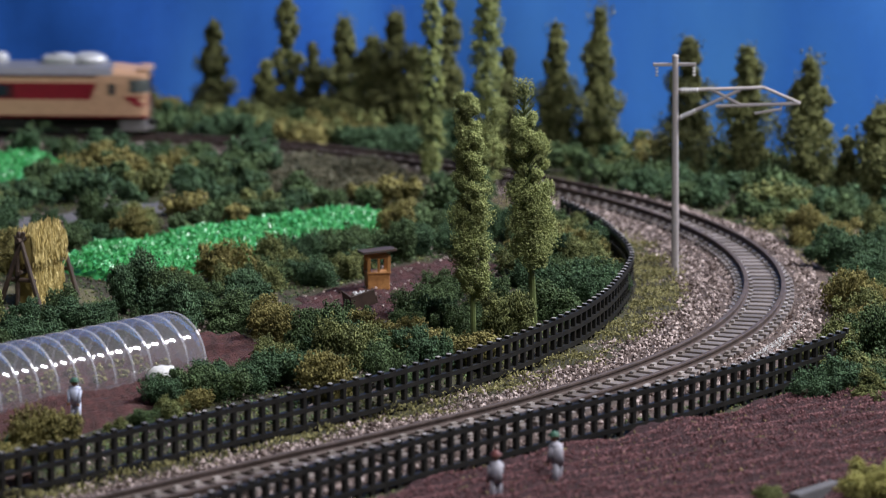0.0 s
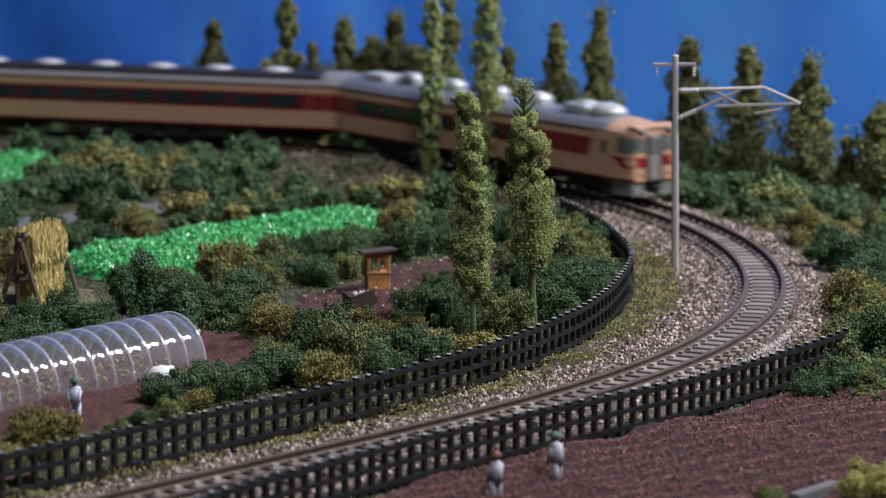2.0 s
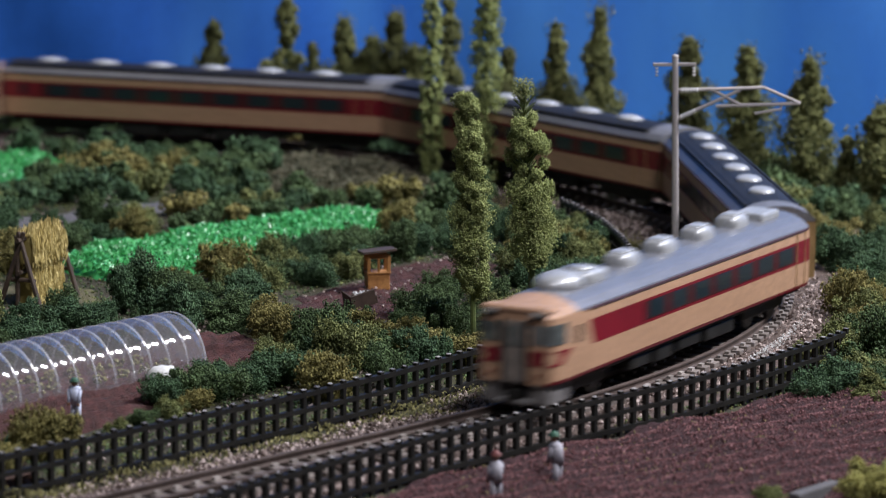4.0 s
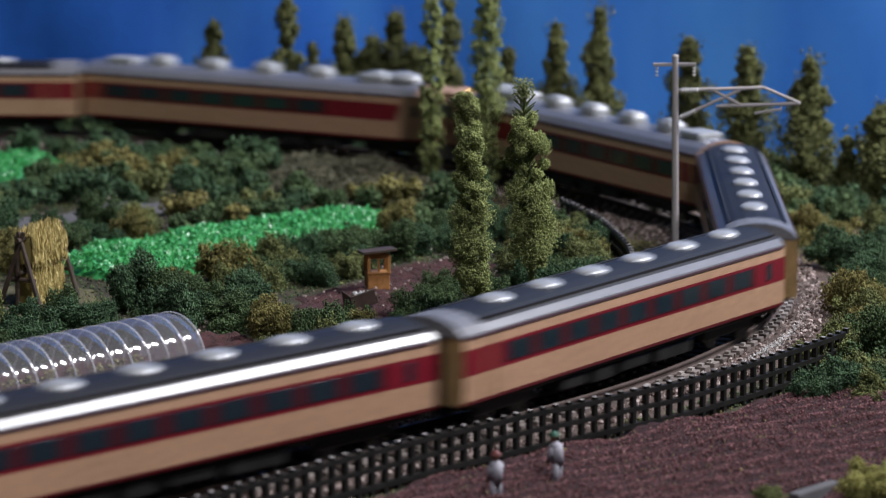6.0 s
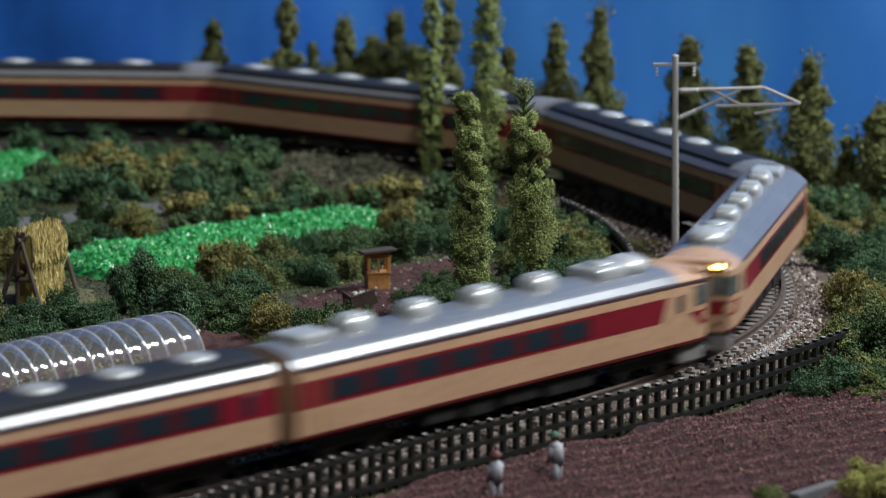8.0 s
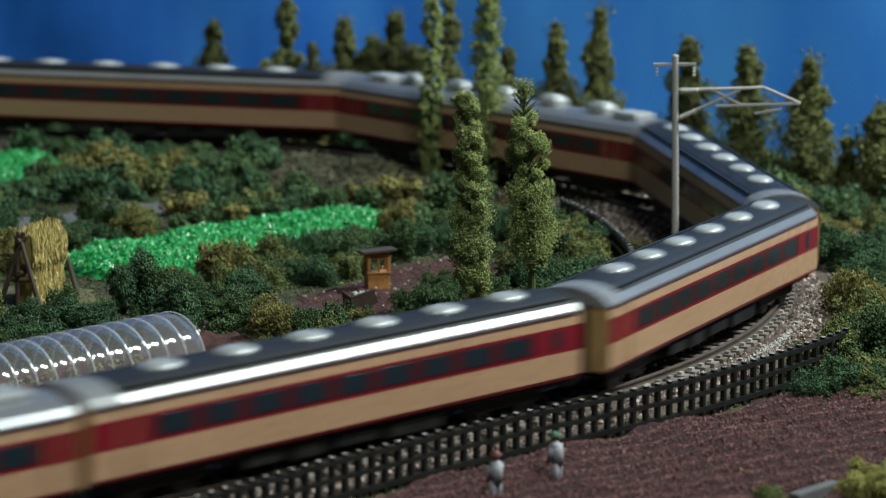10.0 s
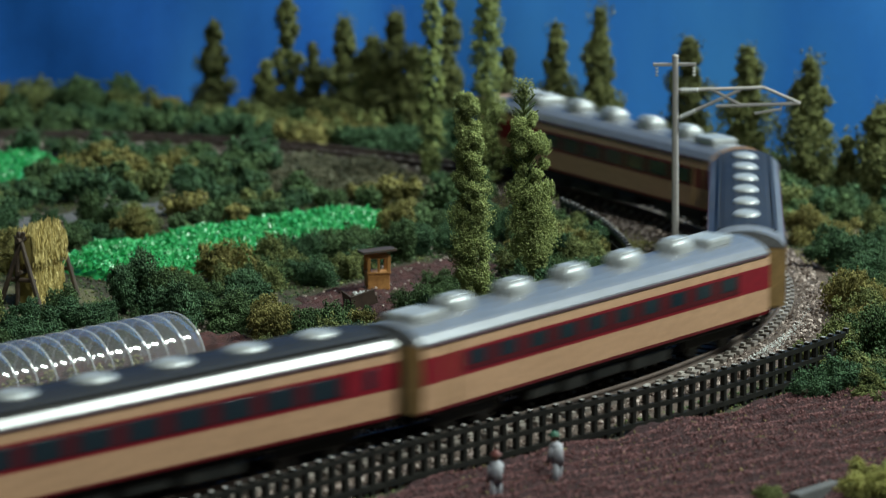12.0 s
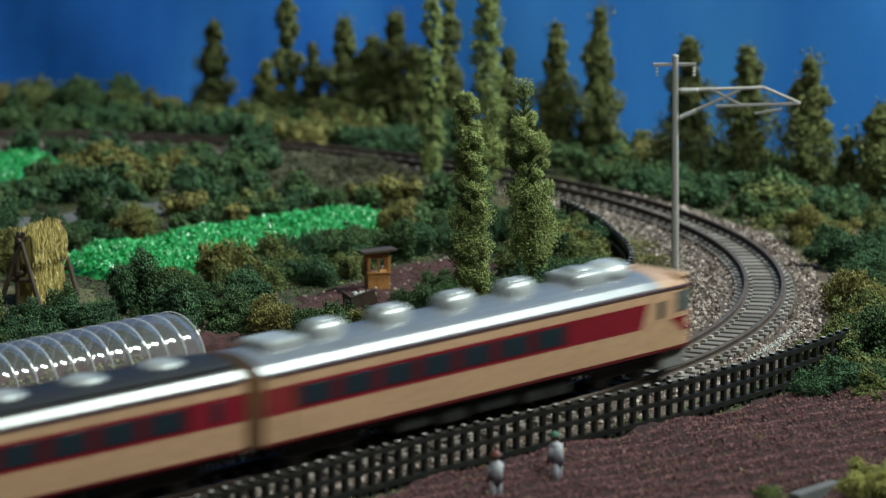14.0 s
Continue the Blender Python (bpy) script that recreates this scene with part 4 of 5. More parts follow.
def bushes():
    rng = np.random.RandomState(77)
    kinds = list(LEAVES)
    masters = {k: [bush_mesh("bush", 100 + i * 7 + j, 5200, 0.00023, LEAVES[k], 15) for j in range(5)] for i, k in enumerate(kinds)}
    far_pts = {k: [] for k in kinds}
    n = 16000
    x, y = rng.uniform(-0.25, 0.25, n), rng.uniform(0.60, 1.47, n)
    seen = np.abs(x) < y * 0.135 + 0.012
    x, y = x[seen], y[seen]
    size = rng.uniform(0.75, 1.35, len(x))
    ok = free_of(x, y, 0.0075)
    x, y, size = x[ok], y[ok], size[ok]
    tone = waves(x, y, 75, 40) + rng.uniform(-0.8, 0.8, len(x))
    placed = np.zeros((0, 3))
    near = 0
    for a, b, s, t in zip(x, y, size, tone):
        if len(placed) and np.min(np.hypot(placed[:, 0] - a, placed[:, 1] - b) - 0.0050 * (placed[:, 2] + s)) < 0:
            continue
        placed = np.vstack([placed, (a, b, s)])
        # darker kinds prevail at the back, partly in place of lamp falloff
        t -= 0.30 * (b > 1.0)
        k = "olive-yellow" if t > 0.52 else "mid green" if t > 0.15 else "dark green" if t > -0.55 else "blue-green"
        z = float(ground_z(a, b)) - 0.0002
        s = s * (1.25 if b > 1.02 else 1.0)
        m = pose(a, b, z, 0, 0, rng.uniform(0, 360)) @ Matrix.Diagonal((s, s, s * rng.uniform(0.85, 1.55), 1))
        if b < 0.99 and near < 330:
            near += 1
            ob = new("bush", masters[k][rng.randint(5)])
            ob.matrix_basis = m
            tagged(ob, k + " foam clump bush on the ground", "bush", group="foam bushes")
        else:
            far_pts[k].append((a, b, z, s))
    for k, q in far_pts.items():
        pieces = []
        for a, b, z, s in q:
            lob = rng.randint(7, 12)
            cen = np.column_stack([rng.normal(0, 0.0026, lob), rng.normal(0, 0.0026, lob), rng.uniform(0.001, 0.0050, lob)])
            r = rng.uniform(0.0009, 0.0024, lob)
            d = rng.normal(0, 1, (lob, 70, 3))
            d /= np.linalg.norm(d, axis=2)[..., None]
            p = (cen[:, None] + d * r[:, None, None] * rng.uniform(0.80, 1.3, (lob, 70, 1))).reshape(-1, 3)
            p = p[p[:, 2] > -0.0005]
            pieces.append(crumbs(p * s + (a, b, z), rng.uniform(0.0003, 0.0006, len(p)) * s, rng, wild=0.6, four=True))
            pieces.append(crumbs(cen * s + (a, b, z), r * s * 0.8, rng, wild=0.1))
        if pieces:
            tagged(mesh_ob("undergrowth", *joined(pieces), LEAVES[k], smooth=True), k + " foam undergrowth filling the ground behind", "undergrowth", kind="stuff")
    for a, b, s, k in ((-0.165, 1.235, 1.9, "olive-yellow"), (-0.150, 1.238, 1.8, "mid green"), (-0.136, 1.236, 2.0, "dark green"), (-0.124, 1.234, 1.9, "dark green"),
                       (-0.112, 1.232, 1.5, "mid green"), (-0.100, 1.228, 1.3, "olive-yellow"), (-0.088, 1.222, 1.2, "olive-yellow")):
        ob = new("bush", masters[k][rng.randint(5)])
        ob.matrix_basis = pose(a, b, float(ground_z(a, b)) - 0.0002, 0, 0, rng.uniform(0, 360)) @ Matrix.Diagonal((s, s, s, 1))
        tagged(ob, "large " + k + " foam shrub behind the track", "bush", group="foam bushes")
    # a row of bushes close behind the far half of the inner fence
    far_run = np.asarray(INNER_FENCE[9:], float)
    for a, b, s in zip(np.interp(np.linspace(0, 1, 16), np.linspace(0, 1, len(far_run)), far_run[:, 0]) - 0.0098,
                       np.interp(np.linspace(0, 1, 16), np.linspace(0, 1, len(far_run)), far_run[:, 1]) - 0.004, rng.uniform(1.15, 1.45, 16)):
        k = kinds[rng.choice((0, 0, 1, 2, 4))]
        ob = new("bush", masters[k][rng.randint(5)])
        ob.matrix_basis = pose(a, b, float(ground_z(a, b)) - 0.0002, 0, 0, rng.uniform(0, 360)) @ Matrix.Diagonal((s, s, s, 1))
        tagged(ob, k + " foam clump bush behind the fence", "bush", group="foam bushes")
    # single bushes seen beside the near fence, by the sack and at the foreground edge
    for a, b, s, k in ((-0.0592, 0.7622, 0.85, "dark green"), (-0.0531, 0.7672, 1.00, "blue-green"), (-0.0479, 0.7735, 0.90, "dark green"), (-0.052, 0.762, 1.25, "dark green"), (-0.061, 0.757, 1.0, "blue-green"), (-0.044, 0.772, 1.1, "blue-green"), (-0.036, 0.781, 1.2, "blue-green"),
                       (-0.0700, 0.7290, 0.50, "mid green"), (-0.0660, 0.7345, 0.60, "dark green"), (-0.0605, 0.7420, 0.70, "mid green"), (-0.0905, 0.7110, 0.55, "blue-green"), (-0.092, 0.703, 0.55, "dark green"), (-0.098, 0.697, 0.6, "mid green"), (-0.055, 0.752, 0.7, "olive-yellow"),
                       (0.0838, 0.7645, 0.95, "blue-green"), (0.0915, 0.7670, 1.15, "blue-green"), (0.0975, 0.7620, 1.0, "mid green"), (0.0985, 0.7760, 1.2, "mid green"),
                       (0.102, 0.789, 1.4, "dark green"), (0.104, 0.7720, 1.1, "dark green"), (0.110, 0.781, 1.3, "olive-yellow"), (0.0865, 0.6720, 0.9, "yellow-green"), (0.0925, 0.6690, 1.2, "yellow-green"),
                       (0.0880, 0.6625, 1.1, "yellow-green"), (0.066, 0.668, 0.6, "mid green"), (0.0945, 0.6740, 1.1, "mid green"), (-0.026, 0.797, 1.15, "blue-green"), (-0.017, 0.801, 1.1, "dark green"),
                       (-0.008, 0.806, 1.1, "blue-green"), (0.000, 0.813, 1.0, "mid green"), (-0.031, 0.815, 1.2, "dark green"), (-0.022, 0.818, 1.2, "blue-green")):
        if -0.0405 < off_line(a, b)[1][0] < 0.0:
            continue
        ob = new("bush", masters[k][rng.randint(5)])
        ob.matrix_basis = pose(a, b, float(ground_z(a, b)) - 0.0002, 0, 0, rng.uniform(0, 360)) @ Matrix.Diagonal((s, s, s, 1))
        tagged(ob, k + " foam clump bush on the ground", "bush", group="foam bushes")


def tree(x, y, height, radius, material, seed, bits, size, trunk=0.08, shape="poplar", label="", gaps=0.25, kinds="tree", lean=None, taper=0.75):
    rng = np.random.RandomState(seed)
    top = new(kinds)
    z = float(ground_z(x, y))
    top.matrix_basis = pose(x, y, z - 0.0003)
    bm = bmesh.new()
    r0 = max(0.0007, radius * 0.13)
    lean = np.array(lean) if lean else rng.normal(0, 0.012, 2) * height
    rod(bm, (0, 0, -0.001), (lean[0] * 0.5, lean[1] * 0.5, height * 0.5), r0, r0 * 0.7)
    rod(bm, (lean[0] * 0.5, lean[1] * 0.5, height * 0.5), (lean[0], lean[1], height * 0.985), r0 * 0.7, r0 * 0.25)
    nodes = []
    n = 190 if shape == "poplar" else 110
    for k in range(n):
        u = trunk + (1 - trunk) * (k + rng.uniform(-0.4, 0.4)) / n
        if shape == "poplar":
            w = radius * min(1, max(0, u - trunk) / 0.10 + 0.55) * (1.0 - 0.45 * max(0, u - 0.45) / 0.55) * (0.95 + 0.08 * math.sin(u * 31 + seed)) * rng.uniform(0.55, 1.2)
        else:
            w = radius * min(1, (u - trunk) / 0.12 + 0.6) * (1.06 - u) ** taper * (0.78 + 0.26 * math.sin(u * 17 + seed * 2.1)) * rng.uniform(0.5, 1.3)
        a = k * 2.4 + rng.uniform(-0.5, 0.5)
        c = np.array([lean[0] * u, lean[1] * u, height * u])
        e = c + np.array([math.cos(a) * w * 0.62, math.sin(a) * w * 0.62, w * rng.uniform(0.1, 0.5)])
        if e[2] > height:
            e[2] = height
        rod(bm, c - (0, 0, w * 0.3), e, r0 * 0.28, r0 * 0.14, 4)
        if rng.uniform() > gaps * (u > 0.15):
            nodes.append((e, max(w * (0.30 if shape == "poplar" else 0.37) * rng.uniform(0.6, 1.3), radius * 0.11)))
    if shape == "poplar" and trunk > 0.22:
        nodes = [q for q in nodes if q[0][2] < height * 0.86]
    nodes.append((np.array([lean[0], lean[1], height * 0.97]), radius * 0.32))
    part("trunk", bm, BARK, top, "green plastic trunk with short limbs")
    per = bits // len(nodes)
    pts = []
    for c, r in nodes:
        d = rng.normal(0, 1, (per, 3))
        d /= np.linalg.norm(d, axis=1)[:, None]
        pts.append(c + d * (r * rng.uniform(0.35, 1.30 if shape == "poplar" else 0.98, (per, 1))) * (1, 1, 1.15))
    pts = np.concatenate(pts)
    pts = pts[pts[:, 2] > 0.0005]
    v, f = crumbs(pts, rng.uniform(0.6, 1.4, len(pts)) * size, rng, (1.55, 0.75, 0.6), wild=0.6, four=True)
    mesh_ob("crown", v, f, material, top, "flocked foliage", smooth=True)
    return tagged(top, label, "tree", group="model trees")


def trees():
    tree(0.0078, 0.8266, 0.0625, 0.0058, POPLAR, 3, 40000, 0.00024, 0.21, label="slender ragged yellow-green model poplar by the soil", gaps=0.28, lean=(-0.0022, 0.0))
    tree(0.0232, 0.8530, 0.0625, 0.0076, POPLAR, 5, 46000, 0.00024, 0.24, label="yellow-green model poplar with a thin bare tip", gaps=0.33, lean=(-0.0034, 0.0))
    tree(-0.0040, 1.0870, 0.0640, 0.0050, POPLAR, 8, 7000, 0.0004, 0.03, label="tall slim yellow-green model poplar beside the track")
    tree(0.0135, 1.0700, 0.0650, 0.0075, POPLAR, 9, 8000, 0.0004, 0.03, label="tall yellow-green model poplar inside the bend")
    rng = np.random.RandomState(4)
    # across, depth, height, half width, how fast it narrows
    rows = [(-0.0835, 1.235, 0.0346, 0.0047, 0.5), (-0.0564, 1.225, 0.0440, 0.0040, 0.4), (-0.0639, 1.220, 0.0215, 0.0044, 0.6),
            (-0.0471, 1.220, 0.0283, 0.0036, 0.6), (-0.0353, 1.210, 0.0376, 0.0080, 0.9), (-0.0254, 1.215, 0.0310, 0.0076, 0.6),
            (-0.0172, 1.205, 0.0402, 0.0072, 0.8), (-0.0102, 1.200, 0.0288, 0.0055, 0.6), (0.0017, 1.200, 0.0468, 0.0038, 0.35),
            (0.0220, 1.165, 0.0330, 0.0042, 0.6), (0.0377, 1.145, 0.0431, 0.0076, 0.9), (0.0517, 1.135, 0.0505, 0.0097, 1.3),
            (0.0791, 1.100, 0.0437, 0.0091, 0.8), (0.0969, 1.085, 0.0427, 0.0072, 0.8), (0.1152, 1.070, 0.0405, 0.0102, 1.0),
            (0.1256, 1.055, 0.0181, 0.0026, 0.6), (0.1355, 1.050, 0.0286, 0.0078, 0.7)]
    for k, (x, y, h, r, taper) in enumerate(rows):
        tree(x, y, h + 0.001, r * 1.95, CONIFER if k % 3 else CONIFER2, 20 + k, 9500, 0.00050, 0.04, "cone",
             "olive-green flocked model tree before the backdrop", gaps=0.15, taper=taper, lean=(0.0, 0.0))


def ground_litter():
    rng = np.random.RandomState(31)
    x, y = rng.uniform(-0.17, 0.17, 110000), rng.uniform(0.66, 1.12, 110000)
    s, b = off_line(x, y)
    ok = (np.abs(x) < y * 0.135 + 0.01) & ((b < -0.035) | (b > 0.0185)) & (b < 0.050)
    for poly in (BOOTH_SOIL, HOUSE_SOIL, PADDY_A, PADDY_B, ROAD, FIELD):
        ok &= inside(poly, x, y) < -0.0005
    x, y = x[ok], y[ok]
    patchy = waves(x, y, 260, 52) + rng.uniform(-0.7, 0.7, len(x))
    for k, (lo, hi) in enumerate(((0.25, 9), (-0.5, 0.25), (-9, -0.85))):
        on = (patchy > lo) & (patchy <= hi)
        p = np.column_stack([x[on], y[on], ground_z(x[on], y[on]) + rng.uniform(0.0, 0.0007, on.sum())])
        v, f = crumbs(p, rng.uniform(0.00020, 0.00052, len(p)), rng, four=True)
        tagged(mesh_ob("ground_flock", v, f, (LEAVES["mid green"], LEAVES["dark green"], STONE)[k], smooth=k < 2),
               ("mid green flock", "dark green flock", "small pale stones")[k] + " strewn over the ground between bushes", "ground cover", kind="stuff")


def twigs():
    rng = np.random.RandomState(8)
    n = 12000
    p = np.column_stack([rng.uniform(-0.062, -0.002, n), rng.uniform(1.052, 1.130, n), np.zeros(n)])
    s, b = off_line(p[:, 0], p[:, 1])
    p = p[b < -0.016]
    p[:, 2] = ground_z(p[:, 0], p[:, 1]) + rng.uniform(0, 0.0098, len(p)) * (0.75 + 0.35 * waves(p[:, 0], p[:, 1], 240, 19)) * np.clip(1.2 - np.abs(p[:, 0] + 0.031) / 0.035, 0.2, 1)
    v, f = crumbs(p, rng.uniform(0.0007, 0.0019, len(p)), rng, (0.15, 0.15, 1.6))
    tagged(mesh_ob("brushwood", v, f, TWIG), "tangled heap of grey-brown twigs beside the track", "brushwood", kind="stuff")


# ---- small things
def catenary_pole():
    x, y = 0.0634, 0.9199
    top = new("catenary_pole")
    top.matrix_basis = pose(x, y, GZ, 0, -0.95, 0)
    z = lambda v: v - GZ
    part("pole", rod(bmesh.new(), (0, 0, -0.002), (0, 0, z(0.0562)), 0.00105, 0.00085, 20), CONCRETE, top, smooth=False)
    part("pole_cap", ball(bmesh.new(), (0, 0, z(0.0562)), (0.00095, 0.00095, 0.0008)), CONCRETE, top)
    part("cross_arm", box(bmesh.new(), -0.0060, 0.0056, -0.0005, 0.0005, z(0.0537), z(0.0546), 0.0001), CONCRETE, top)
    for ix in (-0.0050, 0.0050):
        bm = bmesh.new()
        for k in range(3):
            ball(bm, (ix, 0, z(0.0531) - k * 0.0009), (0.0005, 0.0005, 0.00035))
        part("insulator", bm, WHITE, top, "small white insulator")
    def bar(a, b, r=0.00045, name="bracket_bar"):
        part(name, rod(bmesh.new(), (a[0], 0, z(a[1])), (b[0], 0, z(b[1])), r, n=8), CONCRETE, top)
    bar((0.0, 0.0471), (0.0240, 0.0476), 0.0005)
    bar((0.0240, 0.0476), (0.0338, 0.0432))
    bar((0.0110, 0.0427), (0.0338, 0.0432), 0.0005)
    bar((0.0, 0.0391), (0.0175, 0.0470), 0.0005)
    bar((0.0092, 0.0476), (0.0180, 0.0427), 0.0005)
    bar((0.0214, 0.0406), (0.0288, 0.0417), 0.0004, "steady_arm")
    bar((0.0285, 0.0417), (0.0287, 0.0428), 0.0003, "steady_arm")
    for a, b in (((0.0018, 0.0471), (0.0058, 0.0471)), ((0.0016, 0.0398), (0.0052, 0.0414))):
        bm = bmesh.new()
        for k in range(6):
            u = k / 5
            cx, cz = a[0] + (b[0] - a[0]) * u, z(a[1] + (b[1] - a[1]) * u)
            ball(bm, (cx, 0, cz), (0.00035, 0.0008, 0.0008))
        part("long_insulator", bm, WHITE, top, "ribbed pale insulator")
    tagged(top, "light grey catenary pole with bracket arm beside the track", "catenary pole")


def greenhouse():
    """A tunnel of clear ribbed plastic along the soil rows."""
    ax, ay = -0.0635, 0.7985
    h = math.atan2(0.751, 0.660)
    top = new("greenhouse")
    top.matrix_basis = pose(ax, ay, float(ground_z(-0.07, 0.78)) + 0.0004, 0, 0, math.degrees(h))
    W, H, L = 0.0112, 0.0128, 0.150
    n, k = 181, 28
    v = []
    for i in range(n):
        u = -L * i / (n - 1)
        bulge = 1.0 + 0.028 * abs(math.sin(u * math.pi / 0.0058)) - 0.014
        end = 1.0 - 0.10 * max(0, 1 - (-u) / 0.004) ** 2
        for j in range(k + 1):
            a = math.pi * j / k
            c, s = math.cos(a), math.sin(a)
            q = abs(s) ** 0.85
            v.append((u, W * c * bulge * (0.9 + 0.1 * (1 - q) + 0.06) * end, H * q * bulge * end))
    f = [(i * (k + 1) + j, i * (k + 1) + j + 1, (i + 1) * (k + 1) + j + 1, (i + 1) * (k + 1) + j) for i in range(n - 1) for j in range(k)]
    ob = mesh_ob("plastic_cover", v, f, PLAST, top, "clear ribbed plastic sheet", smooth=True)
    ob.modifiers.new("thickness", "SOLIDIFY").thickness = 0.00025
    ob.visible_shadow = False
    end = bmesh.new()
    fan = [end.verts.new((-0.0006, W * 0.94 * math.cos(math.pi * j / k), H * 0.97 * math.sin(math.pi * j / k) ** 0.85)) for j in range(k + 1)]
    end.faces.new(fan)
    r = bmesh.ops.extrude_face_region(end, geom=end.faces[:])
    bmesh.ops.translate(end, verts=[q for q in r["geom"] if isinstance(q, bmesh.types.BMVert)], vec=(0.0004, 0, 0))
    ob = part("end_wall", end, PLAST, top, "clear plastic end wall")
    ob.visible_shadow = False
    rib = []
    for j in range(k + 1):
        a = math.pi * j / k
        c, s = math.cos(a), math.sin(a) ** 0.85
        for du, o in ((-0.00026, 1.0), (0.00026, 1.0), (0.00016, 1.02), (-0.00016, 1.02)):
            rib.append((du, W * c * 0.985 * o, H * s * o))
    rf = [(j * 4 + e, j * 4 + (e + 1) % 4, j * 4 + 4 + (e + 1) % 4, j * 4 + 4 + e) for j in range(k) for e in range(4)]
    master = None
    for i in range(26):
        if master is None:
            ob = master = mesh_ob("rib", rib, rf, RIBM, top, "hazy moulded plastic rib")
        else:
            ob = new("rib", master.data)
            ob.parent = top
        ob.visible_shadow = False
        ob.matrix_basis = pose(-0.0006 - i * 0.0058, 0, 0)
    for y in (-W, W):
        ob = part("base_flange", box(bmesh.new(), -L, 0.0004, y * 1.02 - 0.0006, y * 1.02 + 0.0006, -0.0006, 0.0004, 0.0001), RIBM, top)
        ob.visible_shadow = False
    tagged(top, "clear plastic tunnel greenhouse with moulded ribs on soil", "greenhouse")
    rng = np.random.RandomState(6)
    for i in range(20):
        u, w = -0.008 - 0.0068 * i, rng.uniform(-0.001, 0.001)
        for row in (-0.0045, 0.0045):
            c = np.array([ax + u * math.cos(h) - (w + row) * math.sin(h), ay + u * math.sin(h) + (w + row) * math.cos(h)])
            pts = np.column_stack([rng.normal(c[0], 0.0009, 26), rng.normal(c[1], 0.0009, 26), ground_z(c[0], c[1]) + rng.uniform(0.001, 0.0035, 26)])
            v, f = crumbs(pts, rng.uniform(0.0003, 0.0006, 26), rng)
            tagged(mesh_ob("seedling", v, f, TURF), "pale seedling under the greenhouse cover", "plant", group="seedlings in rows")


def stand():
    x, y = -0.0175, 0.8975
    top = new("vegetable_stand")
    top.matrix_basis = pose(x, y, float(ground_z(x, y)) + 0.0004, 0, 0, 14)
    part("counter", box(bmesh.new(), -0.0030, 0.0030, -0.0022, 0.0022, 0.0, 0.0044, 0.0002), WOOD, top, "orange-brown wooden box counter")
    for px in (-0.0027, 0.0027):
        for py in (-0.0019, 0.0019):
            part("post", box(bmesh.new(), px - 0.00045, px + 0.00045, py - 0.00045, py + 0.00045, 0.0042, 0.0098, 0.0001), WOOD, top)
    part("rail_board", box(bmesh.new(), -0.0028, 0.0028, -0.0021, -0.0017, 0.0084, 0.0096, 0.0001), WOOD, top)
    part("rail_board", box(bmesh.new(), -0.0028, 0.0028, 0.0017, 0.0021, 0.0084, 0.0096, 0.0001), WOOD, top)
    part("middle_post", box(bmesh.new(), -0.0003, 0.0003, -0.0021, -0.0016, 0.0042, 0.0098, 0.0001), WOOD, top)
    part("counter_top", box(bmesh.new(), -0.0033, 0.0033, -0.0025, 0.0025, 0.0044, 0.0049, 0.0001), WOOD, top)
    part("roof", box(bmesh.new(), -0.0046, 0.0046, -0.0036, 0.0036, -0.0003, 0.0004, 0.00012, m=pose(0, 0, 0.0103, -4, -5, 0)), DARKWOOD, top, "dark slanting roof board")
    tagged(top, "small orange-brown wooden stand with a dark slanting roof", "market stand")
    tray = new("wooden_tray")
    tray.matrix_basis = pose(-0.0212, 0.8740, float(ground_z(-0.021, 0.874)) + 0.0012, 8, -14, 25) @ Matrix.Scale(1.2, 4)
    part("bottom", box(bmesh.new(), -0.0028, 0.0028, -0.0022, 0.0022, 0.0, 0.0005), DARKWOOD, tray)
    for a in ((-0.0031, -0.0027, -0.0024, 0.0024), (0.0027, 0.0031, -0.0024, 0.0024), (-0.0027, 0.0027, -0.0024, -0.0020), (-0.0027, 0.0027, 0.0020, 0.0024)):
        part("side", box(bmesh.new(), *a, 0.0, 0.0034 if a[0] < -0.003 or a[3] < 0 else 0.0018, 0.0001), DARKWOOD, tray)
    tagged(tray, "tilted dark wooden tray on the soil", "tray")
    rng = np.random.RandomState(3)
    c = (-0.0205, 0.8738, float(ground_z(-0.021, 0.874)) + 0.0038)
    v, f = crumbs(rng.normal(0, 1, (46, 3)) * (0.0012, 0.0011, 0.0004) + c, rng.uniform(0.0003, 0.0006, 46), rng)
    tagged(mesh_ob("white_pebbles", v, f, WHITE), "small white pebbles lying in the tray", "pebbles", kind="stuff")


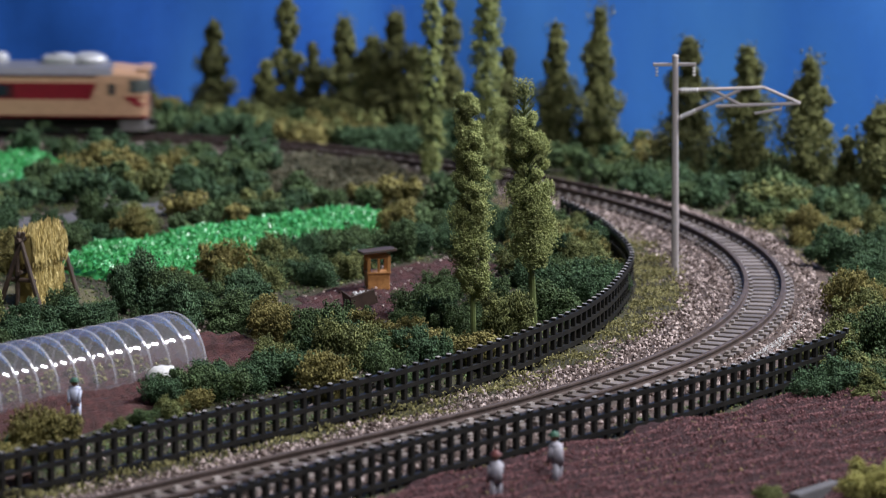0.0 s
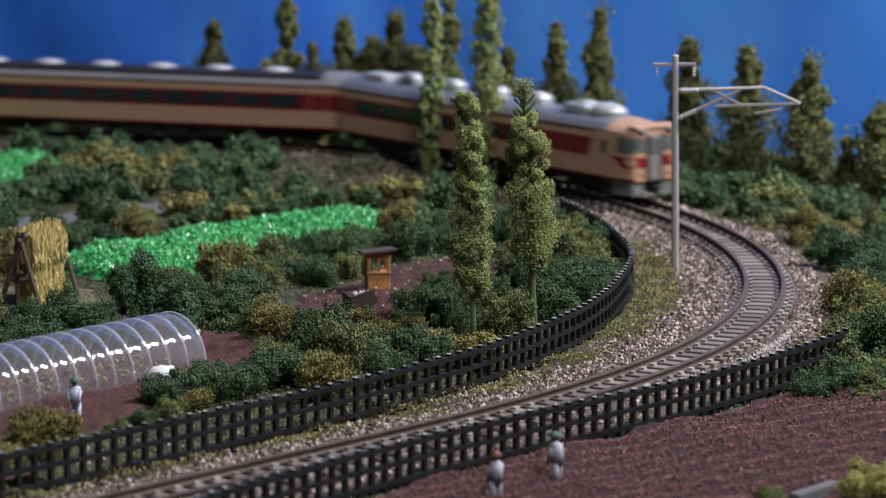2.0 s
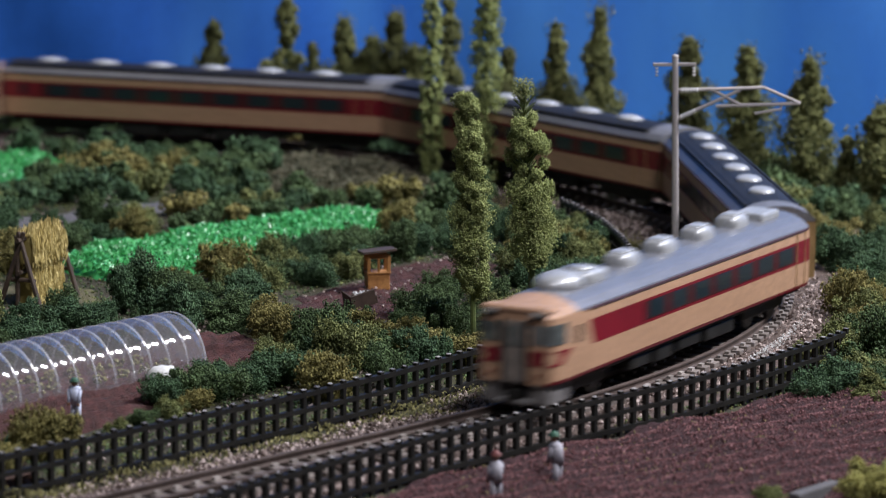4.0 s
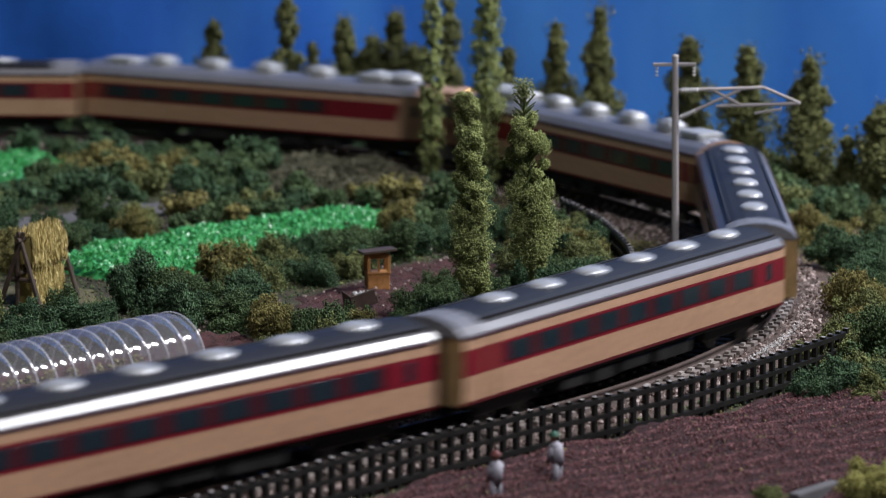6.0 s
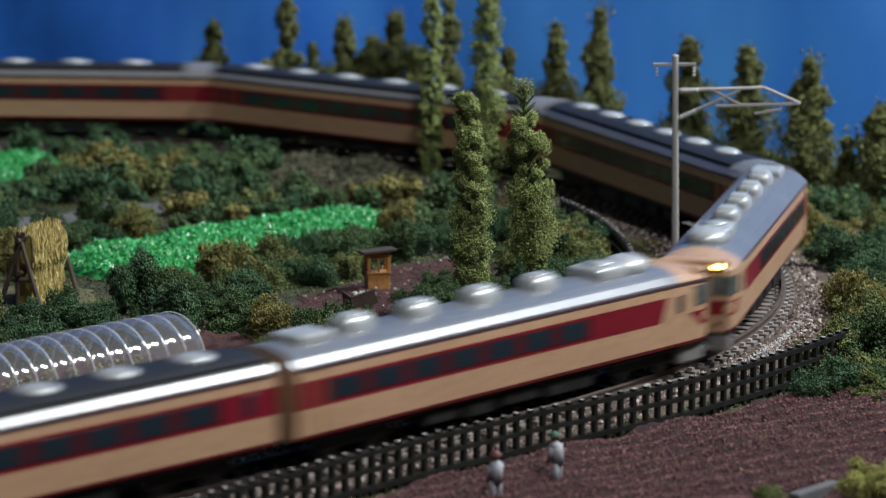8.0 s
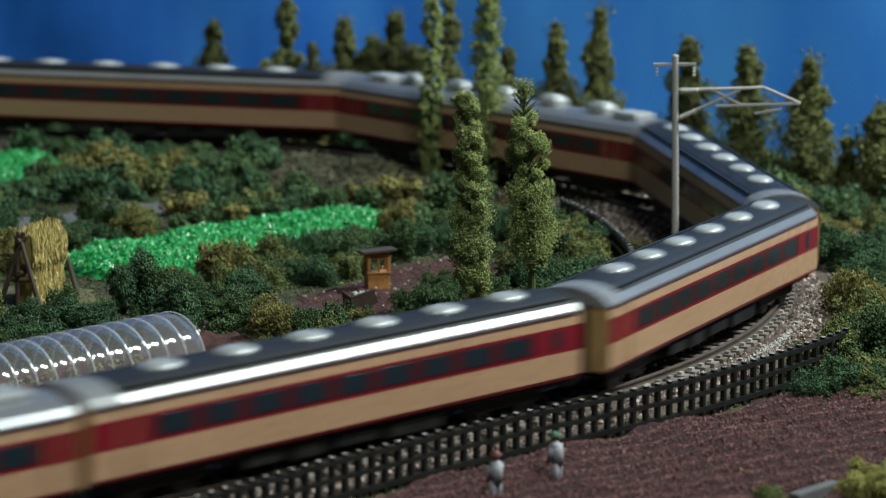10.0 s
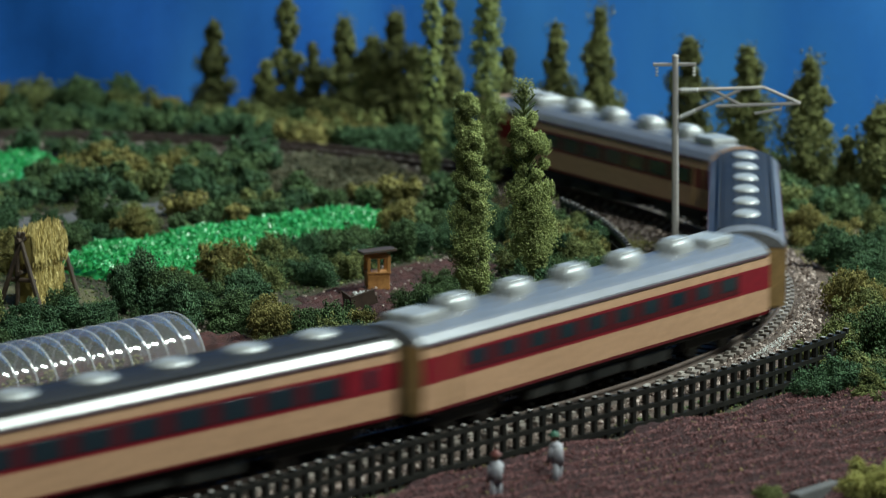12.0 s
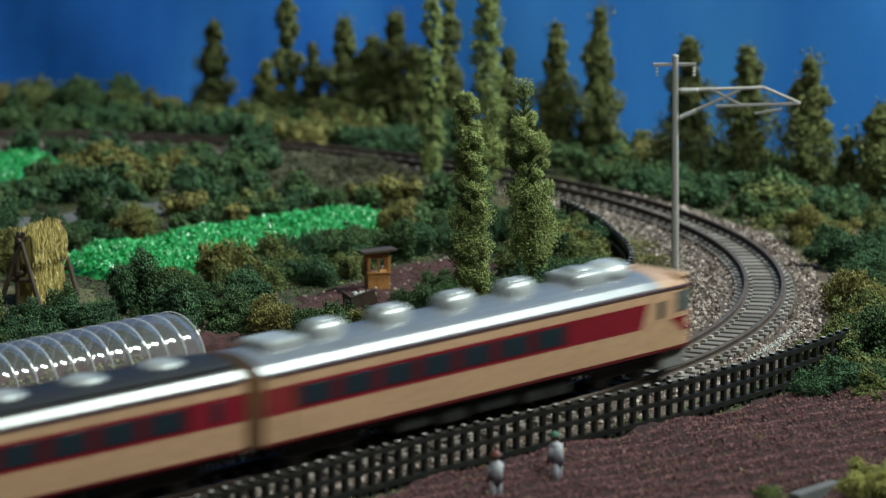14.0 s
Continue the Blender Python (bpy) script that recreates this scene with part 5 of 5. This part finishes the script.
def drying_rack():
    top = new("drying_rack")
    ang = math.degrees(math.atan2(0.024, 0.010))
    z = float(ground_z(-0.105, 0.875))
    top.matrix_basis = pose(-0.1085, 0.8680, z + 0.0003, 0, 0, ang)
    L = 0.020
    for u in (0.0, L):
        for w in (-1, 1):
            part("leg", rod(bmesh.new(), (u - 0.001, w * 0.0065, -0.0005), (u, -w * 0.0008, 0.0205), 0.0007, 0.0006, 7), DARKWOOD, top, "weathered wooden leg")
        part("upright", rod(bmesh.new(), (u, 0.0012, -0.0005), (u, 0.0012, 0.0195), 0.0007, 0.0006, 7), DARKWOOD, top)
        part("tie_bar", rod(bmesh.new(), (u, -0.0040, 0.0080), (u, 0.0040, 0.0080), 0.0006, n=7), DARKWOOD, top)
    for zz in (0.0185, 0.0100):
        part("beam", rod(bmesh.new(), (-0.002, 0, zz), (L + 0.002, 0, zz), 0.0006, n=7), DARKWOOD, top)
    rng = np.random.RandomState(12)
    for lo, hi, th in ((0.0108, 0.0205, 0.0027), (0.0005, 0.0112, 0.0021)):
        n = 1500
        side = rng.choice((-1, 1), n)
        zz = rng.uniform(lo + 0.001, hi, n)
        over = np.sqrt(np.clip((hi - zz) / 0.0035, 0, 1))
        p = np.column_stack([rng.uniform(0.0015, L - 0.0015, n), side * (0.0004 + th * over * rng.uniform(0.75, 1.05, n)), zz + rng.uniform(-0.0003, 0.0003, n)])
        v1, f1 = crumbs(p, rng.uniform(0.0008, 0.0014, n), rng, (0.22, 0.22, 1.35), 0.28)
        core = BOX_V * ((L - 0.004) / 2, th * 0.8, (hi - lo) / 2 - 0.0012) + (L / 2, 0, (lo + hi) / 2 - 0.0002)
        tri = np.concatenate([BOX_F[:, :3], BOX_F[:, [0, 2, 3]]])
        v, f = joined([(v1, f1), (core, tri)])
        mesh_ob("straw", v, f, STRAW, top, "hanging yellow rice straw")
    tagged(top, "wooden drying rack hung with yellow rice straw", "drying rack")


def figurine(x, y, turn, coat, hat, label, scale=1.0, bend=0.0):
    """A painted toy figure, one plain shape."""
    bm = bmesh.new()
    for s in (-1, 1):
        rod(bm, (0.0001, s * 0.00075, 0.0), (0.0, s * 0.0006, 0.0044), 0.00055, 0.00072, 10, 0)
        ball(bm, (0.0004, s * 0.00075, 0.0002), (0.0009, 0.0005, 0.0004), 0)
        rod(bm, (bend * 0.0022, s * 0.0014, 0.0076), (bend * 0.0022 + 0.0008, s * 0.0013, 0.0045), 0.0005, 0.0004, 8, 0)
        ball(bm, (bend * 0.0022 + 0.0009, s * 0.0013, 0.0043), (0.0004, 0.0004, 0.0005), 1)
    rod(bm, (0, 0, 0.0040), (bend * 0.0018, 0, 0.0080), 0.0012, 0.0014, 12, 0)
    ball(bm, (bend * 0.0018, 0, 0.0078), (0.0011, 0.0016, 0.0008), 0)
    ball(bm, (bend * 0.0030, 0, 0.0094), (0.0008, 0.0008, 0.0010), 1)
    ball(bm, (bend * 0.0030, 0, 0.0100), (0.00095, 0.00095, 0.00062), 2)
    rod(bm, (bend * 0.0030, 0, 0.0097), (bend * 0.0030, 0, 0.0099), 0.0013, 0.0011, 12, 2)
    bmesh.ops.scale(bm, vec=(scale, scale, scale), verts=bm.verts)
    ob = part("figurine", bm, [coat, SKIN, hat], None, smooth=True)
    ob.matrix_basis = pose(x, y, float(ground_z(x, y)) + 0.0009, 0, 0, turn)
    return tagged(ob, label, "figurine", group="painted figurines")


def small_things():
    figurine(-0.0803, 0.7345, 250, PALEBLUE, HATGREEN, "pale blue painted farmer figurine standing on soil", 0.93, 0.25)
    figurine(0.0109, 0.6640, 120, PALEGREY, HATRED, "pale grey painted figurine with a red cap in the field", 1.0, 0.1)
    figurine(0.0236, 0.6790, 150, PALEGREY, HATGREEN, "pale grey painted figurine with a green hat in the field", 1.05, 0.3)
    bm = bmesh.new()
    ball(bm, (0, 0, 0.0017), (0.0028, 0.0021, 0.0019))
    ball(bm, (0.0021, 0.0004, 0.0021), (0.0013, 0.0012, 0.0010))
    for v in bm.verts:
        v.co *= 1 + 0.08 * noise.noise(v.co * 900)
    ob = part("white_sack", bm, WHITE, smooth=True)
    ob.matrix_basis = pose(-0.0650, 0.7750, float(ground_z(-0.065, 0.778)) + 0.0002, 0, 0, 35) @ Matrix.Diagonal((1.25, 1.25, 1.35, 1))
    tagged(ob, "rounded white sack lying on the soil", "sack")
    bm = ball(bmesh.new(), (0, 0, 0.0006), (0.0011, 0.0008, 0.0007))
    ob = part("white_stone", bm, WHITE, smooth=True)
    ob.matrix_basis = pose(-0.0728, 1.0440, float(ground_z(-0.0728, 1.044)) + 0.0012)
    tagged(ob, "small white stone lying by the grey lane", "stone")
    pile = new("log_pile")
    pile.matrix_basis = pose(-0.0880, 0.6740, GZ + 0.0002, 0, 0, 40)
    for k in range(14):
        yy, zz = -0.0030 + 0.0012 * (k % 6) + 0.0005 * (k // 6), 0.0007 + 0.0011 * (k // 6)
        a, w = 0.0011 * math.sin(k * 2.3), 0.0006 * math.sin(k * 1.7)
        part("log", rod(bmesh.new(), (-0.006 + a, yy, zz), (0.006 + a, yy + w, zz), 0.00062, 0.00052, 9), LOG, pile, "brown sawn log")
    tagged(pile, "small pile of brown logs beside the fence", "log pile")
    ob = part("concrete_kerb", box(bmesh.new(), -0.012, 0.003, -0.0013, 0.0013, 0.0, 0.0026, 0.0003), ROADM)
    ob.matrix_basis = pose(0.0775, 0.6705, GZ + 0.0012, 0, 0, 50)
    tagged(ob, "grey concrete kerb piece at the field's edge", "kerb")


# ---- build
room()
backdrop()
ground()
fields()
CARS = train()
catenary_pole()
greenhouse()
stand()
drying_rack()
small_things()
trees()
twigs()
ground_litter()
bushes()
fence("lineside_fence", INNER_FENCE, "black plastic post and rail fence inside the bend", 0.0042)
fence("lineside_fence", NEAR_FENCE, "black plastic post and rail fence between track and field", 0.0040)
railway()
motions()
